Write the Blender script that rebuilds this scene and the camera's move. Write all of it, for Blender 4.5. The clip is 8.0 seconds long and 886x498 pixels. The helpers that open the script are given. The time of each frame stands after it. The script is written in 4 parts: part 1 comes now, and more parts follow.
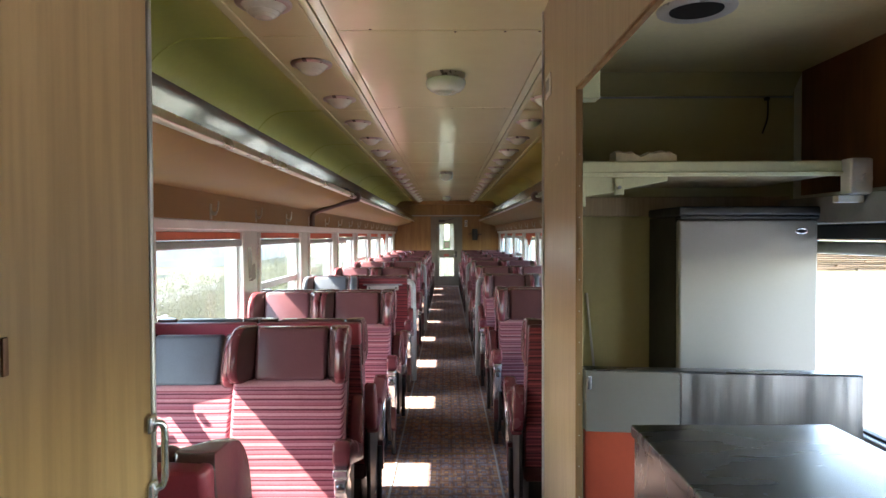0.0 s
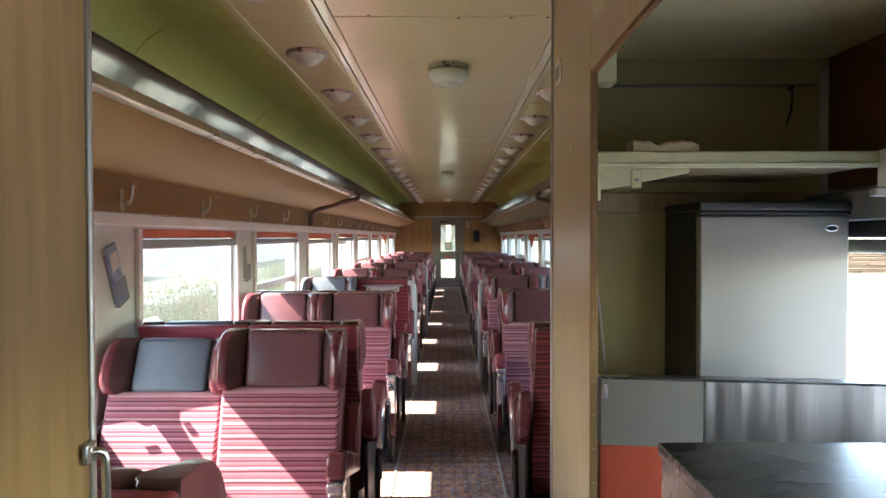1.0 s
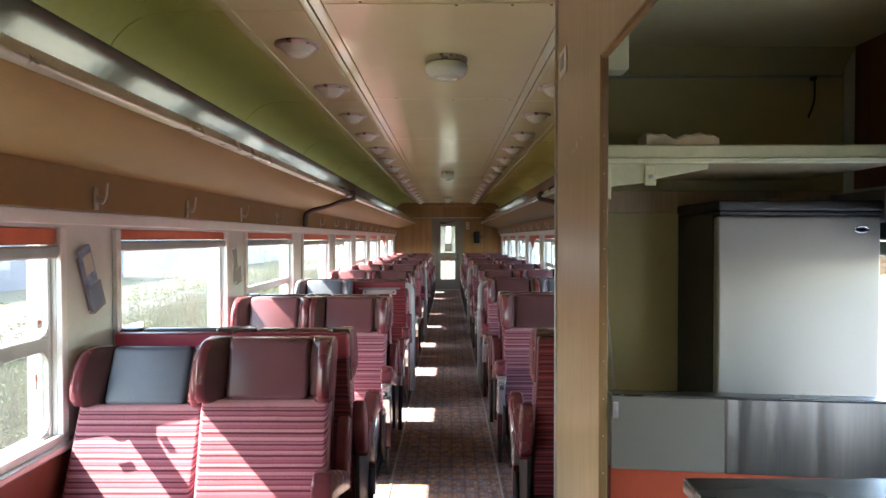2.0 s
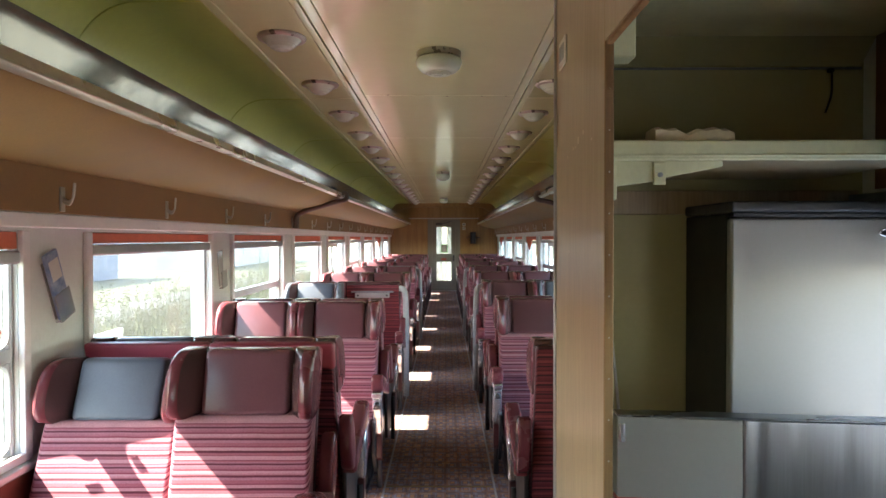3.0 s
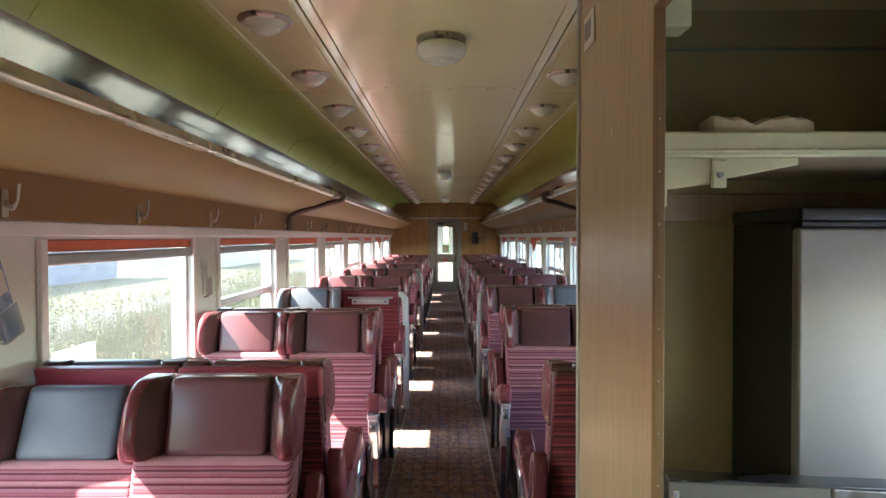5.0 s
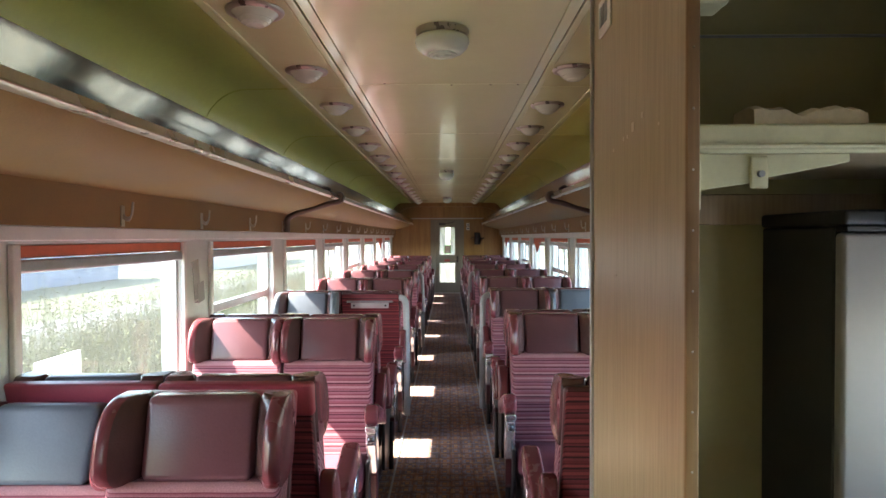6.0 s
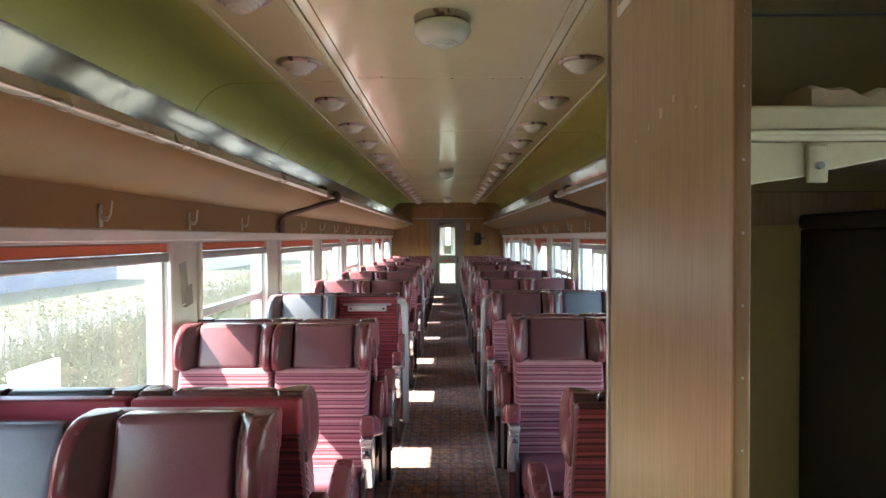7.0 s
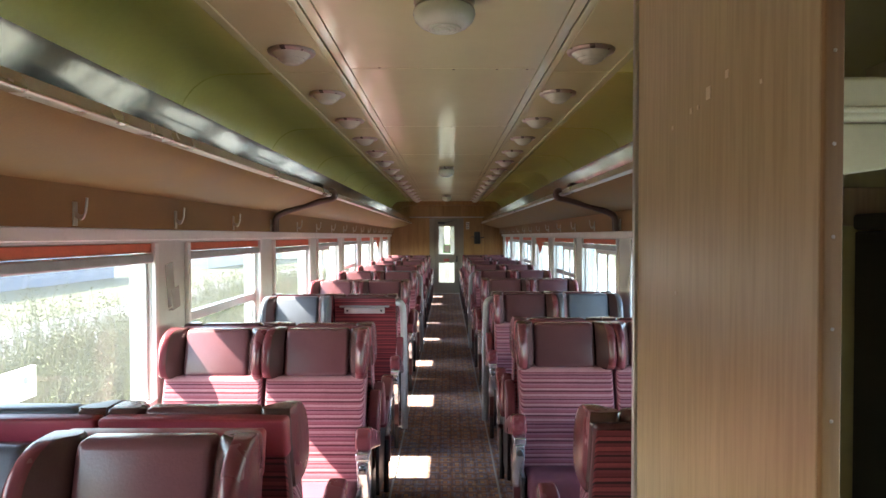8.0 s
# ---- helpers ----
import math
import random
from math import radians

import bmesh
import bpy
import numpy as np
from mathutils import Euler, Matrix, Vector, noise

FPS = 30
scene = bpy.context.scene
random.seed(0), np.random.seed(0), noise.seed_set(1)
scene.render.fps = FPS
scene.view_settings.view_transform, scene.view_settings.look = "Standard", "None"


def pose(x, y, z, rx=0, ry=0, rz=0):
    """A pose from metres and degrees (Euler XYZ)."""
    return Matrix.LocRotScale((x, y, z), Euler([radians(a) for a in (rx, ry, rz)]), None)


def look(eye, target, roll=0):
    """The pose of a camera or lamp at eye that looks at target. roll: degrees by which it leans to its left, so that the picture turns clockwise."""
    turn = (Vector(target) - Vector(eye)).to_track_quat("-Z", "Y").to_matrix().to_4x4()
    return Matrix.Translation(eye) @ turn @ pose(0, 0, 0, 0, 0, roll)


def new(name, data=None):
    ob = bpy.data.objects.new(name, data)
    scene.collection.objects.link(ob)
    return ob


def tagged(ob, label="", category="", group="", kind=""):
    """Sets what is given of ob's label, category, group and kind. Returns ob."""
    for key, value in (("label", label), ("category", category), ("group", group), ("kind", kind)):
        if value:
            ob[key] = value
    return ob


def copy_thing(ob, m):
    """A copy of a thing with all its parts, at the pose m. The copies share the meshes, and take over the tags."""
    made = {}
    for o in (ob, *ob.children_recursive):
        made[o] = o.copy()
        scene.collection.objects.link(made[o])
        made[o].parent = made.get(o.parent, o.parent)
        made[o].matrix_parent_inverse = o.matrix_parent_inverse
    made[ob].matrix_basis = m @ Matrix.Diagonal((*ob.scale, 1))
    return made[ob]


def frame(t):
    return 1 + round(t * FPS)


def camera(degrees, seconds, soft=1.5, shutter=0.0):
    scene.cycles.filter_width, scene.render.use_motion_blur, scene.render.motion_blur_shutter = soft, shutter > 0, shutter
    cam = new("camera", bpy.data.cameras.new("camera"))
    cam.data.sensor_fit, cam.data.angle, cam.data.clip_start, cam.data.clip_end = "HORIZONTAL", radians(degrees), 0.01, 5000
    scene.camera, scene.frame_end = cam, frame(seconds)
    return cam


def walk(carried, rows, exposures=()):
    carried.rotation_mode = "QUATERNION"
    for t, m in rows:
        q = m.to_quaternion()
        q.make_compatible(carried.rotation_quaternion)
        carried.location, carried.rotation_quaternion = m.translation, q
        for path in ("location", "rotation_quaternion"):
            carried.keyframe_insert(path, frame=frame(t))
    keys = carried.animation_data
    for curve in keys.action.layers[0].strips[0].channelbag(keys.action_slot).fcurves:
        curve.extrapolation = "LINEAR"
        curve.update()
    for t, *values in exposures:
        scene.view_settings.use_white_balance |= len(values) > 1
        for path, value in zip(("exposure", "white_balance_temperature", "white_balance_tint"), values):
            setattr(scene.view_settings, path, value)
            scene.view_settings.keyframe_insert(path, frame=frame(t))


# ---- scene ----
cam = camera(69.8, 8.0)
PATH = [
    (0, (0.007, -0.166, 1.446), (-0.005, 1.833, 1.401), -0.2),
    (0.5, (0.002, -0.091, 1.435), (-0.011, 1.908, 1.394), -0.1),
    (1, (0.002, -0.004, 1.428), (-0.014, 1.995, 1.389), -0.1),
    (1.5, (0.007, 0.086, 1.428), (-0.012, 2.086, 1.391), -0.0),
    (3, (0.035, 0.331, 1.441), (0.028, 2.331, 1.407), -0.1),
    (3.5, (0.037, 0.411, 1.448), (0.037, 2.41, 1.413), -0.0),
    (4, (0.029, 0.491, 1.461), (0.029, 2.49, 1.424), -0.0),
    (4.5, (0.026, 0.573, 1.47), (0.021, 2.573, 1.432), -0.0),
    (6, (0.028, 0.815, 1.491), (0.011, 2.815, 1.453), -0.2),
    (6.5, (0.03, 0.897, 1.498), (0.013, 2.897, 1.46), -0.1),
    (7, (0.027, 0.99, 1.496), (0.01, 2.99, 1.458), -0.2),
    (7.5, (0.017, 1.084, 1.499), (0.004, 3.084, 1.459), -0.2),
    (8, (0.014, 1.175, 1.502), (0.001, 3.174, 1.46), -0.1),
]
walk(cam, [(t, look(eye, target, roll)) for t, eye, target, roll in PATH], [(0, 4.80, 6900, 9.0)])

# ---- light ----
SUN_WAY = Vector((1.0, 0.075, -1.0)).normalized()
world = bpy.data.worlds.new("daylight")
scene.world = world
world.use_nodes = True
wn = world.node_tree.nodes
wn.clear()
sky = wn.new("ShaderNodeTexSky")
sky.sky_type = "NISHITA"
sky.sun_disc = False
sky.sun_elevation = math.asin(-SUN_WAY.z)
sky.sun_rotation = math.atan2(-SUN_WAY.x, -SUN_WAY.y)
wbg = wn.new("ShaderNodeBackground")
wbg.inputs["Strength"].default_value = 0.15
wout = wn.new("ShaderNodeOutputWorld")
world.node_tree.links.new(sky.outputs[0], wbg.inputs[0])
world.node_tree.links.new(wbg.outputs[0], wout.inputs[0])
sun_data = bpy.data.lights.new("sun", "SUN")
sun_data.energy, sun_data.angle, sun_data.color = 2.0, radians(0.5), (1.0, 0.95, 0.87)
sun = new("sun", sun_data)
sun.matrix_world = look((0, 0, 30), Vector((0, 0, 30)) + SUN_WAY)

# ---- materials ----


def node_mat(name):
    m = bpy.data.materials.new(name)
    m.use_nodes = True
    return m, m.node_tree.nodes, m.node_tree.links, m.node_tree.nodes["Principled BSDF"]


def coords(nodes, links, scale=(1, 1, 1), which="Object"):
    tc = nodes.new("ShaderNodeTexCoord")
    mp = nodes.new("ShaderNodeMapping")
    mp.inputs["Scale"].default_value = scale
    links.new(tc.outputs[which], mp.inputs[0])
    return mp.outputs[0]


def tint(c, k):
    return (min(1, c[0] * k), min(1, c[1] * k), min(1, c[2] * k), 1)


def surface(name, color, rough=0.5, metal=0.0, var=0.15, scale=6.0, grain=60.0, bump=0.1, stretch=(1, 1, 1), second=None, dirt=0.0, rough_var=0.12, random_tint=0.0, coat=0.0, wave=0.0):
    """A surface with broad stains and fine grain."""
    m, n, l, p = node_mat(name)
    co = coords(n, l, stretch)
    big = n.new("ShaderNodeTexNoise")
    big.inputs["Scale"].default_value, big.inputs["Detail"].default_value = scale, 6
    fine = n.new("ShaderNodeTexNoise")
    fine.inputs["Scale"].default_value, fine.inputs["Detail"].default_value = grain, 4
    l.new(co, big.inputs["Vector"])
    l.new(co, fine.inputs["Vector"])
    ramp = n.new("ShaderNodeValToRGB")
    ramp.color_ramp.elements[0].position, ramp.color_ramp.elements[1].position = 0.3, 0.72
    ramp.color_ramp.elements[0].color = tint(color, 1 - var)
    ramp.color_ramp.elements[1].color = (*second, 1) if second else tint(color, 1 + var)
    l.new(big.outputs[0], ramp.inputs[0])
    mix = n.new("ShaderNodeMix")
    mix.data_type, mix.blend_type = "RGBA", "MULTIPLY"
    mix.inputs[0].default_value = min(1.0, var * 1.6)
    l.new(ramp.outputs[0], mix.inputs[6])
    fr = n.new("ShaderNodeValToRGB")
    fr.color_ramp.elements[0].position, fr.color_ramp.elements[1].position = 0.3, 0.65
    fr.color_ramp.elements[0].color, fr.color_ramp.elements[1].color = (0.62, 0.6, 0.58, 1), (1, 1, 1, 1)
    l.new(fine.outputs[0], fr.inputs[0])
    l.new(fr.outputs[0], mix.inputs[7])
    last = mix.outputs[2]
    if dirt:
        spots = n.new("ShaderNodeTexNoise")
        spots.inputs["Scale"].default_value, spots.inputs["Detail"].default_value = scale * 2.3, 9
        l.new(co, spots.inputs["Vector"])
        sr = n.new("ShaderNodeValToRGB")
        sr.color_ramp.elements[0].position, sr.color_ramp.elements[1].position = 0.6, 0.75
        l.new(spots.outputs[0], sr.inputs[0])
        k = n.new("ShaderNodeMath")
        k.operation = "MULTIPLY"
        k.inputs[1].default_value = dirt
        l.new(sr.outputs[0], k.inputs[0])
        dm = n.new("ShaderNodeMix")
        dm.data_type = "RGBA"
        l.new(k.outputs[0], dm.inputs[0])
        l.new(last, dm.inputs[6])
        dm.inputs[7].default_value = tint(color, 0.45)
        last = dm.outputs[2]
    if random_tint:
        info = n.new("ShaderNodeObjectInfo")
        hsv = n.new("ShaderNodeHueSaturation")
        mr = n.new("ShaderNodeMapRange")
        mr.inputs["To Min"].default_value, mr.inputs["To Max"].default_value = 1 - random_tint, 1 + random_tint
        l.new(info.outputs["Random"], mr.inputs["Value"])
        l.new(mr.outputs[0], hsv.inputs["Value"])
        l.new(last, hsv.inputs["Color"])
        last = hsv.outputs[0]
    l.new(last, p.inputs["Base Color"])
    rr = n.new("ShaderNodeMapRange")
    rr.inputs["To Min"].default_value, rr.inputs["To Max"].default_value = max(0.03, rough - rough_var), min(1, rough + rough_var)
    l.new(big.outputs[0], rr.inputs["Value"])
    l.new(rr.outputs[0], p.inputs["Roughness"])
    p.inputs["Metallic"].default_value = metal
    p.inputs["Coat Weight"].default_value = coat
    if bump:
        b = n.new("ShaderNodeBump")
        b.inputs["Strength"].default_value, b.inputs["Distance"].default_value = bump, 0.004
        l.new(fine.outputs[0], b.inputs["Height"])
        if wave:
            w = n.new("ShaderNodeBump")
            w.inputs["Strength"].default_value, w.inputs["Distance"].default_value = wave, 0.03
            slow = n.new("ShaderNodeTexNoise")
            slow.inputs["Scale"].default_value, slow.inputs["Detail"].default_value = scale, 0.8
            l.new(co, slow.inputs["Vector"])
            l.new(slow.outputs[0], w.inputs["Height"])
            l.new(w.outputs[0], b.inputs["Normal"])
        l.new(b.outputs[0], p.inputs["Normal"])
    return m


def striped(name, rows, period, dark=1.0):
    """Woven upholstery with cross stripes of uneven width."""
    m, n, l, p = node_mat(name)
    tc = n.new("ShaderNodeTexCoord")
    sep = n.new("ShaderNodeSeparateXYZ")
    l.new(tc.outputs["Object"], sep.inputs[0])
    w = n.new("ShaderNodeMath")
    w.operation = "SUBTRACT"
    l.new(sep.outputs["Z"], w.inputs[0])
    l.new(sep.outputs["Y"], w.inputs[1])
    wob = n.new("ShaderNodeTexNoise")
    wob.inputs["Scale"].default_value = 7
    l.new(tc.outputs["Object"], wob.inputs["Vector"])
    k = n.new("ShaderNodeMath")
    k.operation = "MULTIPLY_ADD"
    k.inputs[1].default_value = 0.003
    l.new(wob.outputs[0], k.inputs[0])
    l.new(w.outputs[0], k.inputs[2])
    d = n.new("ShaderNodeMath")
    d.operation = "DIVIDE"
    d.inputs[1].default_value = period
    l.new(k.outputs[0], d.inputs[0])
    fr = n.new("ShaderNodeMath")
    fr.operation = "FRACT"
    l.new(d.outputs[0], fr.inputs[0])
    ramp = n.new("ShaderNodeValToRGB")
    el = ramp.color_ramp.elements
    for i, (pos, c) in enumerate(rows):
        e = el[i] if i < 2 else el.new(pos)
        e.position, e.color = pos, tint(c, dark)
    l.new(fr.outputs[0], ramp.inputs[0])
    weave = n.new("ShaderNodeTexNoise")
    weave.inputs["Scale"].default_value, weave.inputs["Detail"].default_value = 260, 3
    l.new(tc.outputs["Object"], weave.inputs["Vector"])
    wear = n.new("ShaderNodeTexNoise")
    wear.inputs["Scale"].default_value, wear.inputs["Detail"].default_value = 5, 5
    l.new(tc.outputs["Object"], wear.inputs["Vector"])
    mul = n.new("ShaderNodeMath")
    mul.operation = "MULTIPLY"
    l.new(weave.outputs[0], mul.inputs[0])
    l.new(wear.outputs[0], mul.inputs[1])
    mr = n.new("ShaderNodeMapRange")
    mr.inputs["From Min"].default_value, mr.inputs["From Max"].default_value = 0.1, 0.4
    mr.inputs["To Min"].default_value, mr.inputs["To Max"].default_value = 0.72, 1.18
    l.new(mul.outputs[0], mr.inputs["Value"])
    hsv = n.new("ShaderNodeHueSaturation")
    l.new(mr.outputs[0], hsv.inputs["Value"])
    l.new(ramp.outputs[0], hsv.inputs["Color"])
    l.new(hsv.outputs[0], p.inputs["Base Color"])
    p.inputs["Roughness"].default_value = 0.9
    p.inputs["Sheen Weight"].default_value = 0.03
    b = n.new("ShaderNodeBump")
    b.inputs["Strength"].default_value, b.inputs["Distance"].default_value = 0.14, 0.003
    l.new(weave.outputs[0], b.inputs["Height"])
    l.new(b.outputs[0], p.inputs["Normal"])
    return m


def wood_veneer(name, light, dark, rough=0.42, size=1.0):
    m, n, l, p = node_mat(name)
    co = coords(n, l, (11 * size, 11 * size, 0.8 * size))
    a = n.new("ShaderNodeTexNoise")
    a.inputs["Scale"].default_value, a.inputs["Detail"].default_value, a.inputs["Distortion"].default_value = 1.0, 8, 0.6
    l.new(co, a.inputs["Vector"])
    co2 = coords(n, l, (120 * size, 120 * size, 6 * size))
    f = n.new("ShaderNodeTexNoise")
    f.inputs["Scale"].default_value, f.inputs["Detail"].default_value = 1.0, 4
    l.new(co2, f.inputs["Vector"])
    ramp = n.new("ShaderNodeValToRGB")
    ramp.color_ramp.elements[0].position, ramp.color_ramp.elements[1].position = 0.3, 0.7
    ramp.color_ramp.elements[0].color, ramp.color_ramp.elements[1].color = (*dark, 1), (*light, 1)
    l.new(a.outputs[0], ramp.inputs[0])
    mix = n.new("ShaderNodeMix")
    mix.data_type, mix.blend_type = "RGBA", "MULTIPLY"
    mix.inputs[0].default_value = 0.35
    fr = n.new("ShaderNodeValToRGB")
    fr.color_ramp.elements[0].position, fr.color_ramp.elements[1].position = 0.35, 0.6
    fr.color_ramp.elements[0].color, fr.color_ramp.elements[1].color = (0.55, 0.5, 0.45, 1), (1, 1, 1, 1)
    l.new(f.outputs[0], fr.inputs[0])
    l.new(ramp.outputs[0], mix.inputs[6])
    l.new(fr.outputs[0], mix.inputs[7])
    l.new(mix.outputs[2], p.inputs["Base Color"])
    p.inputs["Roughness"].default_value = rough
    b = n.new("ShaderNodeBump")
    b.inputs["Strength"].default_value, b.inputs["Distance"].default_value = 0.08, 0.002
    l.new(f.outputs[0], b.inputs["Height"])
    l.new(b.outputs[0], p.inputs["Normal"])
    return m


def carpet_mat():
    """Carpet with a woven pattern of small blocks and bars."""
    m, n, l, p = node_mat("patterned_carpet")
    tc = n.new("ShaderNodeTexCoord")

    def cells(size, off):
        """Square cells: distance from each one's middle, and a colour of its own."""
        mp = n.new("ShaderNodeMapping")
        mp.inputs["Location"].default_value = off
        mp.inputs["Scale"].default_value = (1.0 / size[0], 1.0 / size[1], 0.0)
        l.new(tc.outputs["Object"], mp.inputs[0])
        v = n.new("ShaderNodeTexVoronoi")
        v.distance, v.feature, v.voronoi_dimensions = "CHEBYCHEV", "F1", "2D"
        v.inputs["Scale"].default_value, v.inputs["Randomness"].default_value = 1.0, 0.0
        l.new(mp.outputs[0], v.inputs["Vector"])
        return v

    def ramp(source, rows):
        r = n.new("ShaderNodeValToRGB")
        r.color_ramp.interpolation = "CONSTANT"
        for i, (pos, c) in enumerate(rows):
            e = r.color_ramp.elements[i] if i < 2 else r.color_ramp.elements.new(pos)
            e.position, e.color = pos, (*c, 1)
        l.new(source, r.inputs[0])
        return r.outputs[0]

    big, small = cells((0.075, 0.096), (0, 0, 0)), cells((0.025, 0.032), (0, 0, 0))
    rings = ramp(big.outputs["Distance"], [(0.0, (0.42, 0.22, 0.11)), (0.14, (0.15, 0.10, 0.11)), (0.22, (0.22, 0.22, 0.27)), (0.34, (0.20, 0.105, 0.08)), (0.46, (0.09, 0.07, 0.08))])
    sep = n.new("ShaderNodeSeparateColor")
    l.new(small.outputs["Color"], sep.inputs[0])
    bits = ramp(sep.outputs[0], [(0.0, (0.11, 0.08, 0.09)), (0.3, (0.34, 0.18, 0.09)), (0.55, (0.20, 0.21, 0.28)), (0.75, (0.25, 0.12, 0.08)), (0.9, (0.45, 0.29, 0.15))])
    mix = n.new("ShaderNodeMix")
    mix.data_type = "RGBA"
    mix.inputs[0].default_value = 0.45
    l.new(rings, mix.inputs[6])
    l.new(bits, mix.inputs[7])
    wear = n.new("ShaderNodeTexNoise")
    wear.inputs["Scale"].default_value, wear.inputs["Detail"].default_value = 3.5, 8
    l.new(tc.outputs["Object"], wear.inputs["Vector"])
    pile = n.new("ShaderNodeTexNoise")
    pile.inputs["Scale"].default_value, pile.inputs["Detail"].default_value = 320, 2
    l.new(tc.outputs["Object"], pile.inputs["Vector"])
    mr = n.new("ShaderNodeMapRange")
    mr.inputs["From Min"].default_value, mr.inputs["From Max"].default_value = 0.3, 0.7
    mr.inputs["To Min"].default_value, mr.inputs["To Max"].default_value = 0.75, 1.25
    l.new(wear.outputs[0], mr.inputs["Value"])
    hsv = n.new("ShaderNodeHueSaturation")
    l.new(mr.outputs[0], hsv.inputs["Value"])
    l.new(mix.outputs[2], hsv.inputs["Color"])
    l.new(hsv.outputs[0], p.inputs["Base Color"])
    p.inputs["Roughness"].default_value = 0.85
    bp = n.new("ShaderNodeBump")
    bp.inputs["Strength"].default_value, bp.inputs["Distance"].default_value = 0.5, 0.004
    l.new(pile.outputs[0], bp.inputs["Height"])
    l.new(bp.outputs[0], p.inputs["Normal"])
    return m


def pane_mat(name, color=(0.97, 0.99, 0.98), gloss=0.06, dust=0.0):
    m, n, l, p = node_mat(name)
    n.remove(p)
    out = n["Material Output"]
    tr = n.new("ShaderNodeBsdfTransparent")
    tr.inputs[0].default_value = (*color, 1)
    gl = n.new("ShaderNodeBsdfGlossy")
    gl.inputs["Roughness"].default_value = 0.03
    mx = n.new("ShaderNodeMixShader")
    mx.inputs[0].default_value = gloss
    l.new(tr.outputs[0], mx.inputs[1])
    l.new(gl.outputs[0], mx.inputs[2])
    last = mx.outputs[0]
    if dust:
        co = coords(n, l, (1, 1, 1))
        nz = n.new("ShaderNodeTexNoise")
        nz.inputs["Scale"].default_value, nz.inputs["Detail"].default_value = 4, 6
        l.new(co, nz.inputs["Vector"])
        mr = n.new("ShaderNodeMapRange")
        mr.inputs["To Min"].default_value, mr.inputs["To Max"].default_value = dust * 0.5, dust * 1.5
        l.new(nz.outputs[0], mr.inputs["Value"])
        tl = n.new("ShaderNodeBsdfTranslucent")
        tl.inputs[0].default_value = (0.95, 0.96, 0.95, 1)
        m2 = n.new("ShaderNodeMixShader")
        l.new(mr.outputs[0], m2.inputs[0])
        l.new(last, m2.inputs[1])
        l.new(tl.outputs[0], m2.inputs[2])
        last = m2.outputs[0]
    l.new(last, out.inputs[0])
    return m


PINK, ROSE, WINE, DARK, MAUVE = (0.56, 0.27, 0.30), (0.37, 0.11, 0.145), (0.23, 0.040, 0.068), (0.125, 0.020, 0.038), (0.42, 0.17, 0.22)
BANDS = ((0.0, DARK), (0.05, DARK), (0.06, ROSE), (0.12, PINK), (0.17, PINK), (0.18, WINE), (0.21, WINE), (0.22, ROSE), (0.32, MAUVE),
         (0.335, DARK), (0.37, DARK), (0.38, MAUVE), (0.44, ROSE), (0.45, WINE), (0.465, WINE), (0.475, PINK), (0.57, PINK), (0.58, WINE), (0.60, ROSE), (0.65, ROSE),
         (0.66, DARK), (0.715, DARK), (0.725, PINK), (0.80, PINK), (0.81, WINE), (0.835, WINE), (0.845, ROSE), (0.92, ROSE), (0.935, MAUVE), (0.985, MAUVE))
STRIPES = list(BANDS)
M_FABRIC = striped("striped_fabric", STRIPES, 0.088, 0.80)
# back panel stripes: redder, and darkened for the shade they stand in
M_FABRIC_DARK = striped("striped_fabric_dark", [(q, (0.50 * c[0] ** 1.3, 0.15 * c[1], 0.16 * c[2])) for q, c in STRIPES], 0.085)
M_VINYL = surface("maroon_vinyl", (0.165, 0.040, 0.050), 0.27, 0, 0.12, 5, 180, 0.12, rough_var=0.08, dirt=0.08, random_tint=0.12)
M_PAD = surface("brown_grey_vinyl", (0.14, 0.058, 0.066), 0.25, 0, 0.08, 5, 160, 0.12, rough_var=0.06, random_tint=0.2)
M_WING = surface("dark_brown_vinyl", (0.085, 0.043, 0.043), 0.24, 0, 0.12, 5, 170, 0.12, rough_var=0.06, dirt=0.06, random_tint=0.12)
M_VINYL_DARK = surface("dark_maroon_vinyl", (0.085, 0.022, 0.026), 0.36, 0, 0.15, 6, 180, 0.12, random_tint=0.1)
M_VINYL_RED = surface("red_vinyl", (0.275, 0.037, 0.055), 0.42, 0, 0.12, 5, 180, 0.12, dirt=0.15, random_tint=0.1)
# slate vinyl, with some blue window sheen put into its colour
M_SLATE = surface("slate_vinyl", (0.10, 0.115, 0.14), 0.36, 0, 0.14, 5, 160, 0.12)
M_SEAT_TOP = surface("plum_cushion", (0.17, 0.05, 0.075), 0.8, 0, 0.15, 6, 220, 0.2)
M_CHROME = surface("worn_chrome", (0.74, 0.75, 0.77), 0.22, 0.85, 0.1, 20, 120, 0.05)
M_STEEL = surface("brushed_stainless", (0.205, 0.215, 0.23), 0.27, 1, 0.05, 2.5, 140, 0.012, (1, 3, 1), rough_var=0.05)
# vertical tone streaks paint reflection streaks into the steel, besides the bump
M_BAND = surface("streaked_stainless", (0.36, 0.36, 0.36), 0.3, 1, 0.16, 3, 40, 0.03, (4, 4, 0.15), rough_var=0.08, wave=0.4)
# tone bands along y add painted reflection blotches to the mirrored ones
M_RAIL = surface("stainless_band", (0.175, 0.165, 0.122), 0.09, 1, 0.2, 2.6, 60, 0.015, (0.03, 1.0, 0.03), rough_var=0.05, wave=0.03)
M_ALU = surface("aluminium_frame", (0.55, 0.55, 0.54), 0.42, 0.85, 0.1, 9, 90, 0.05)
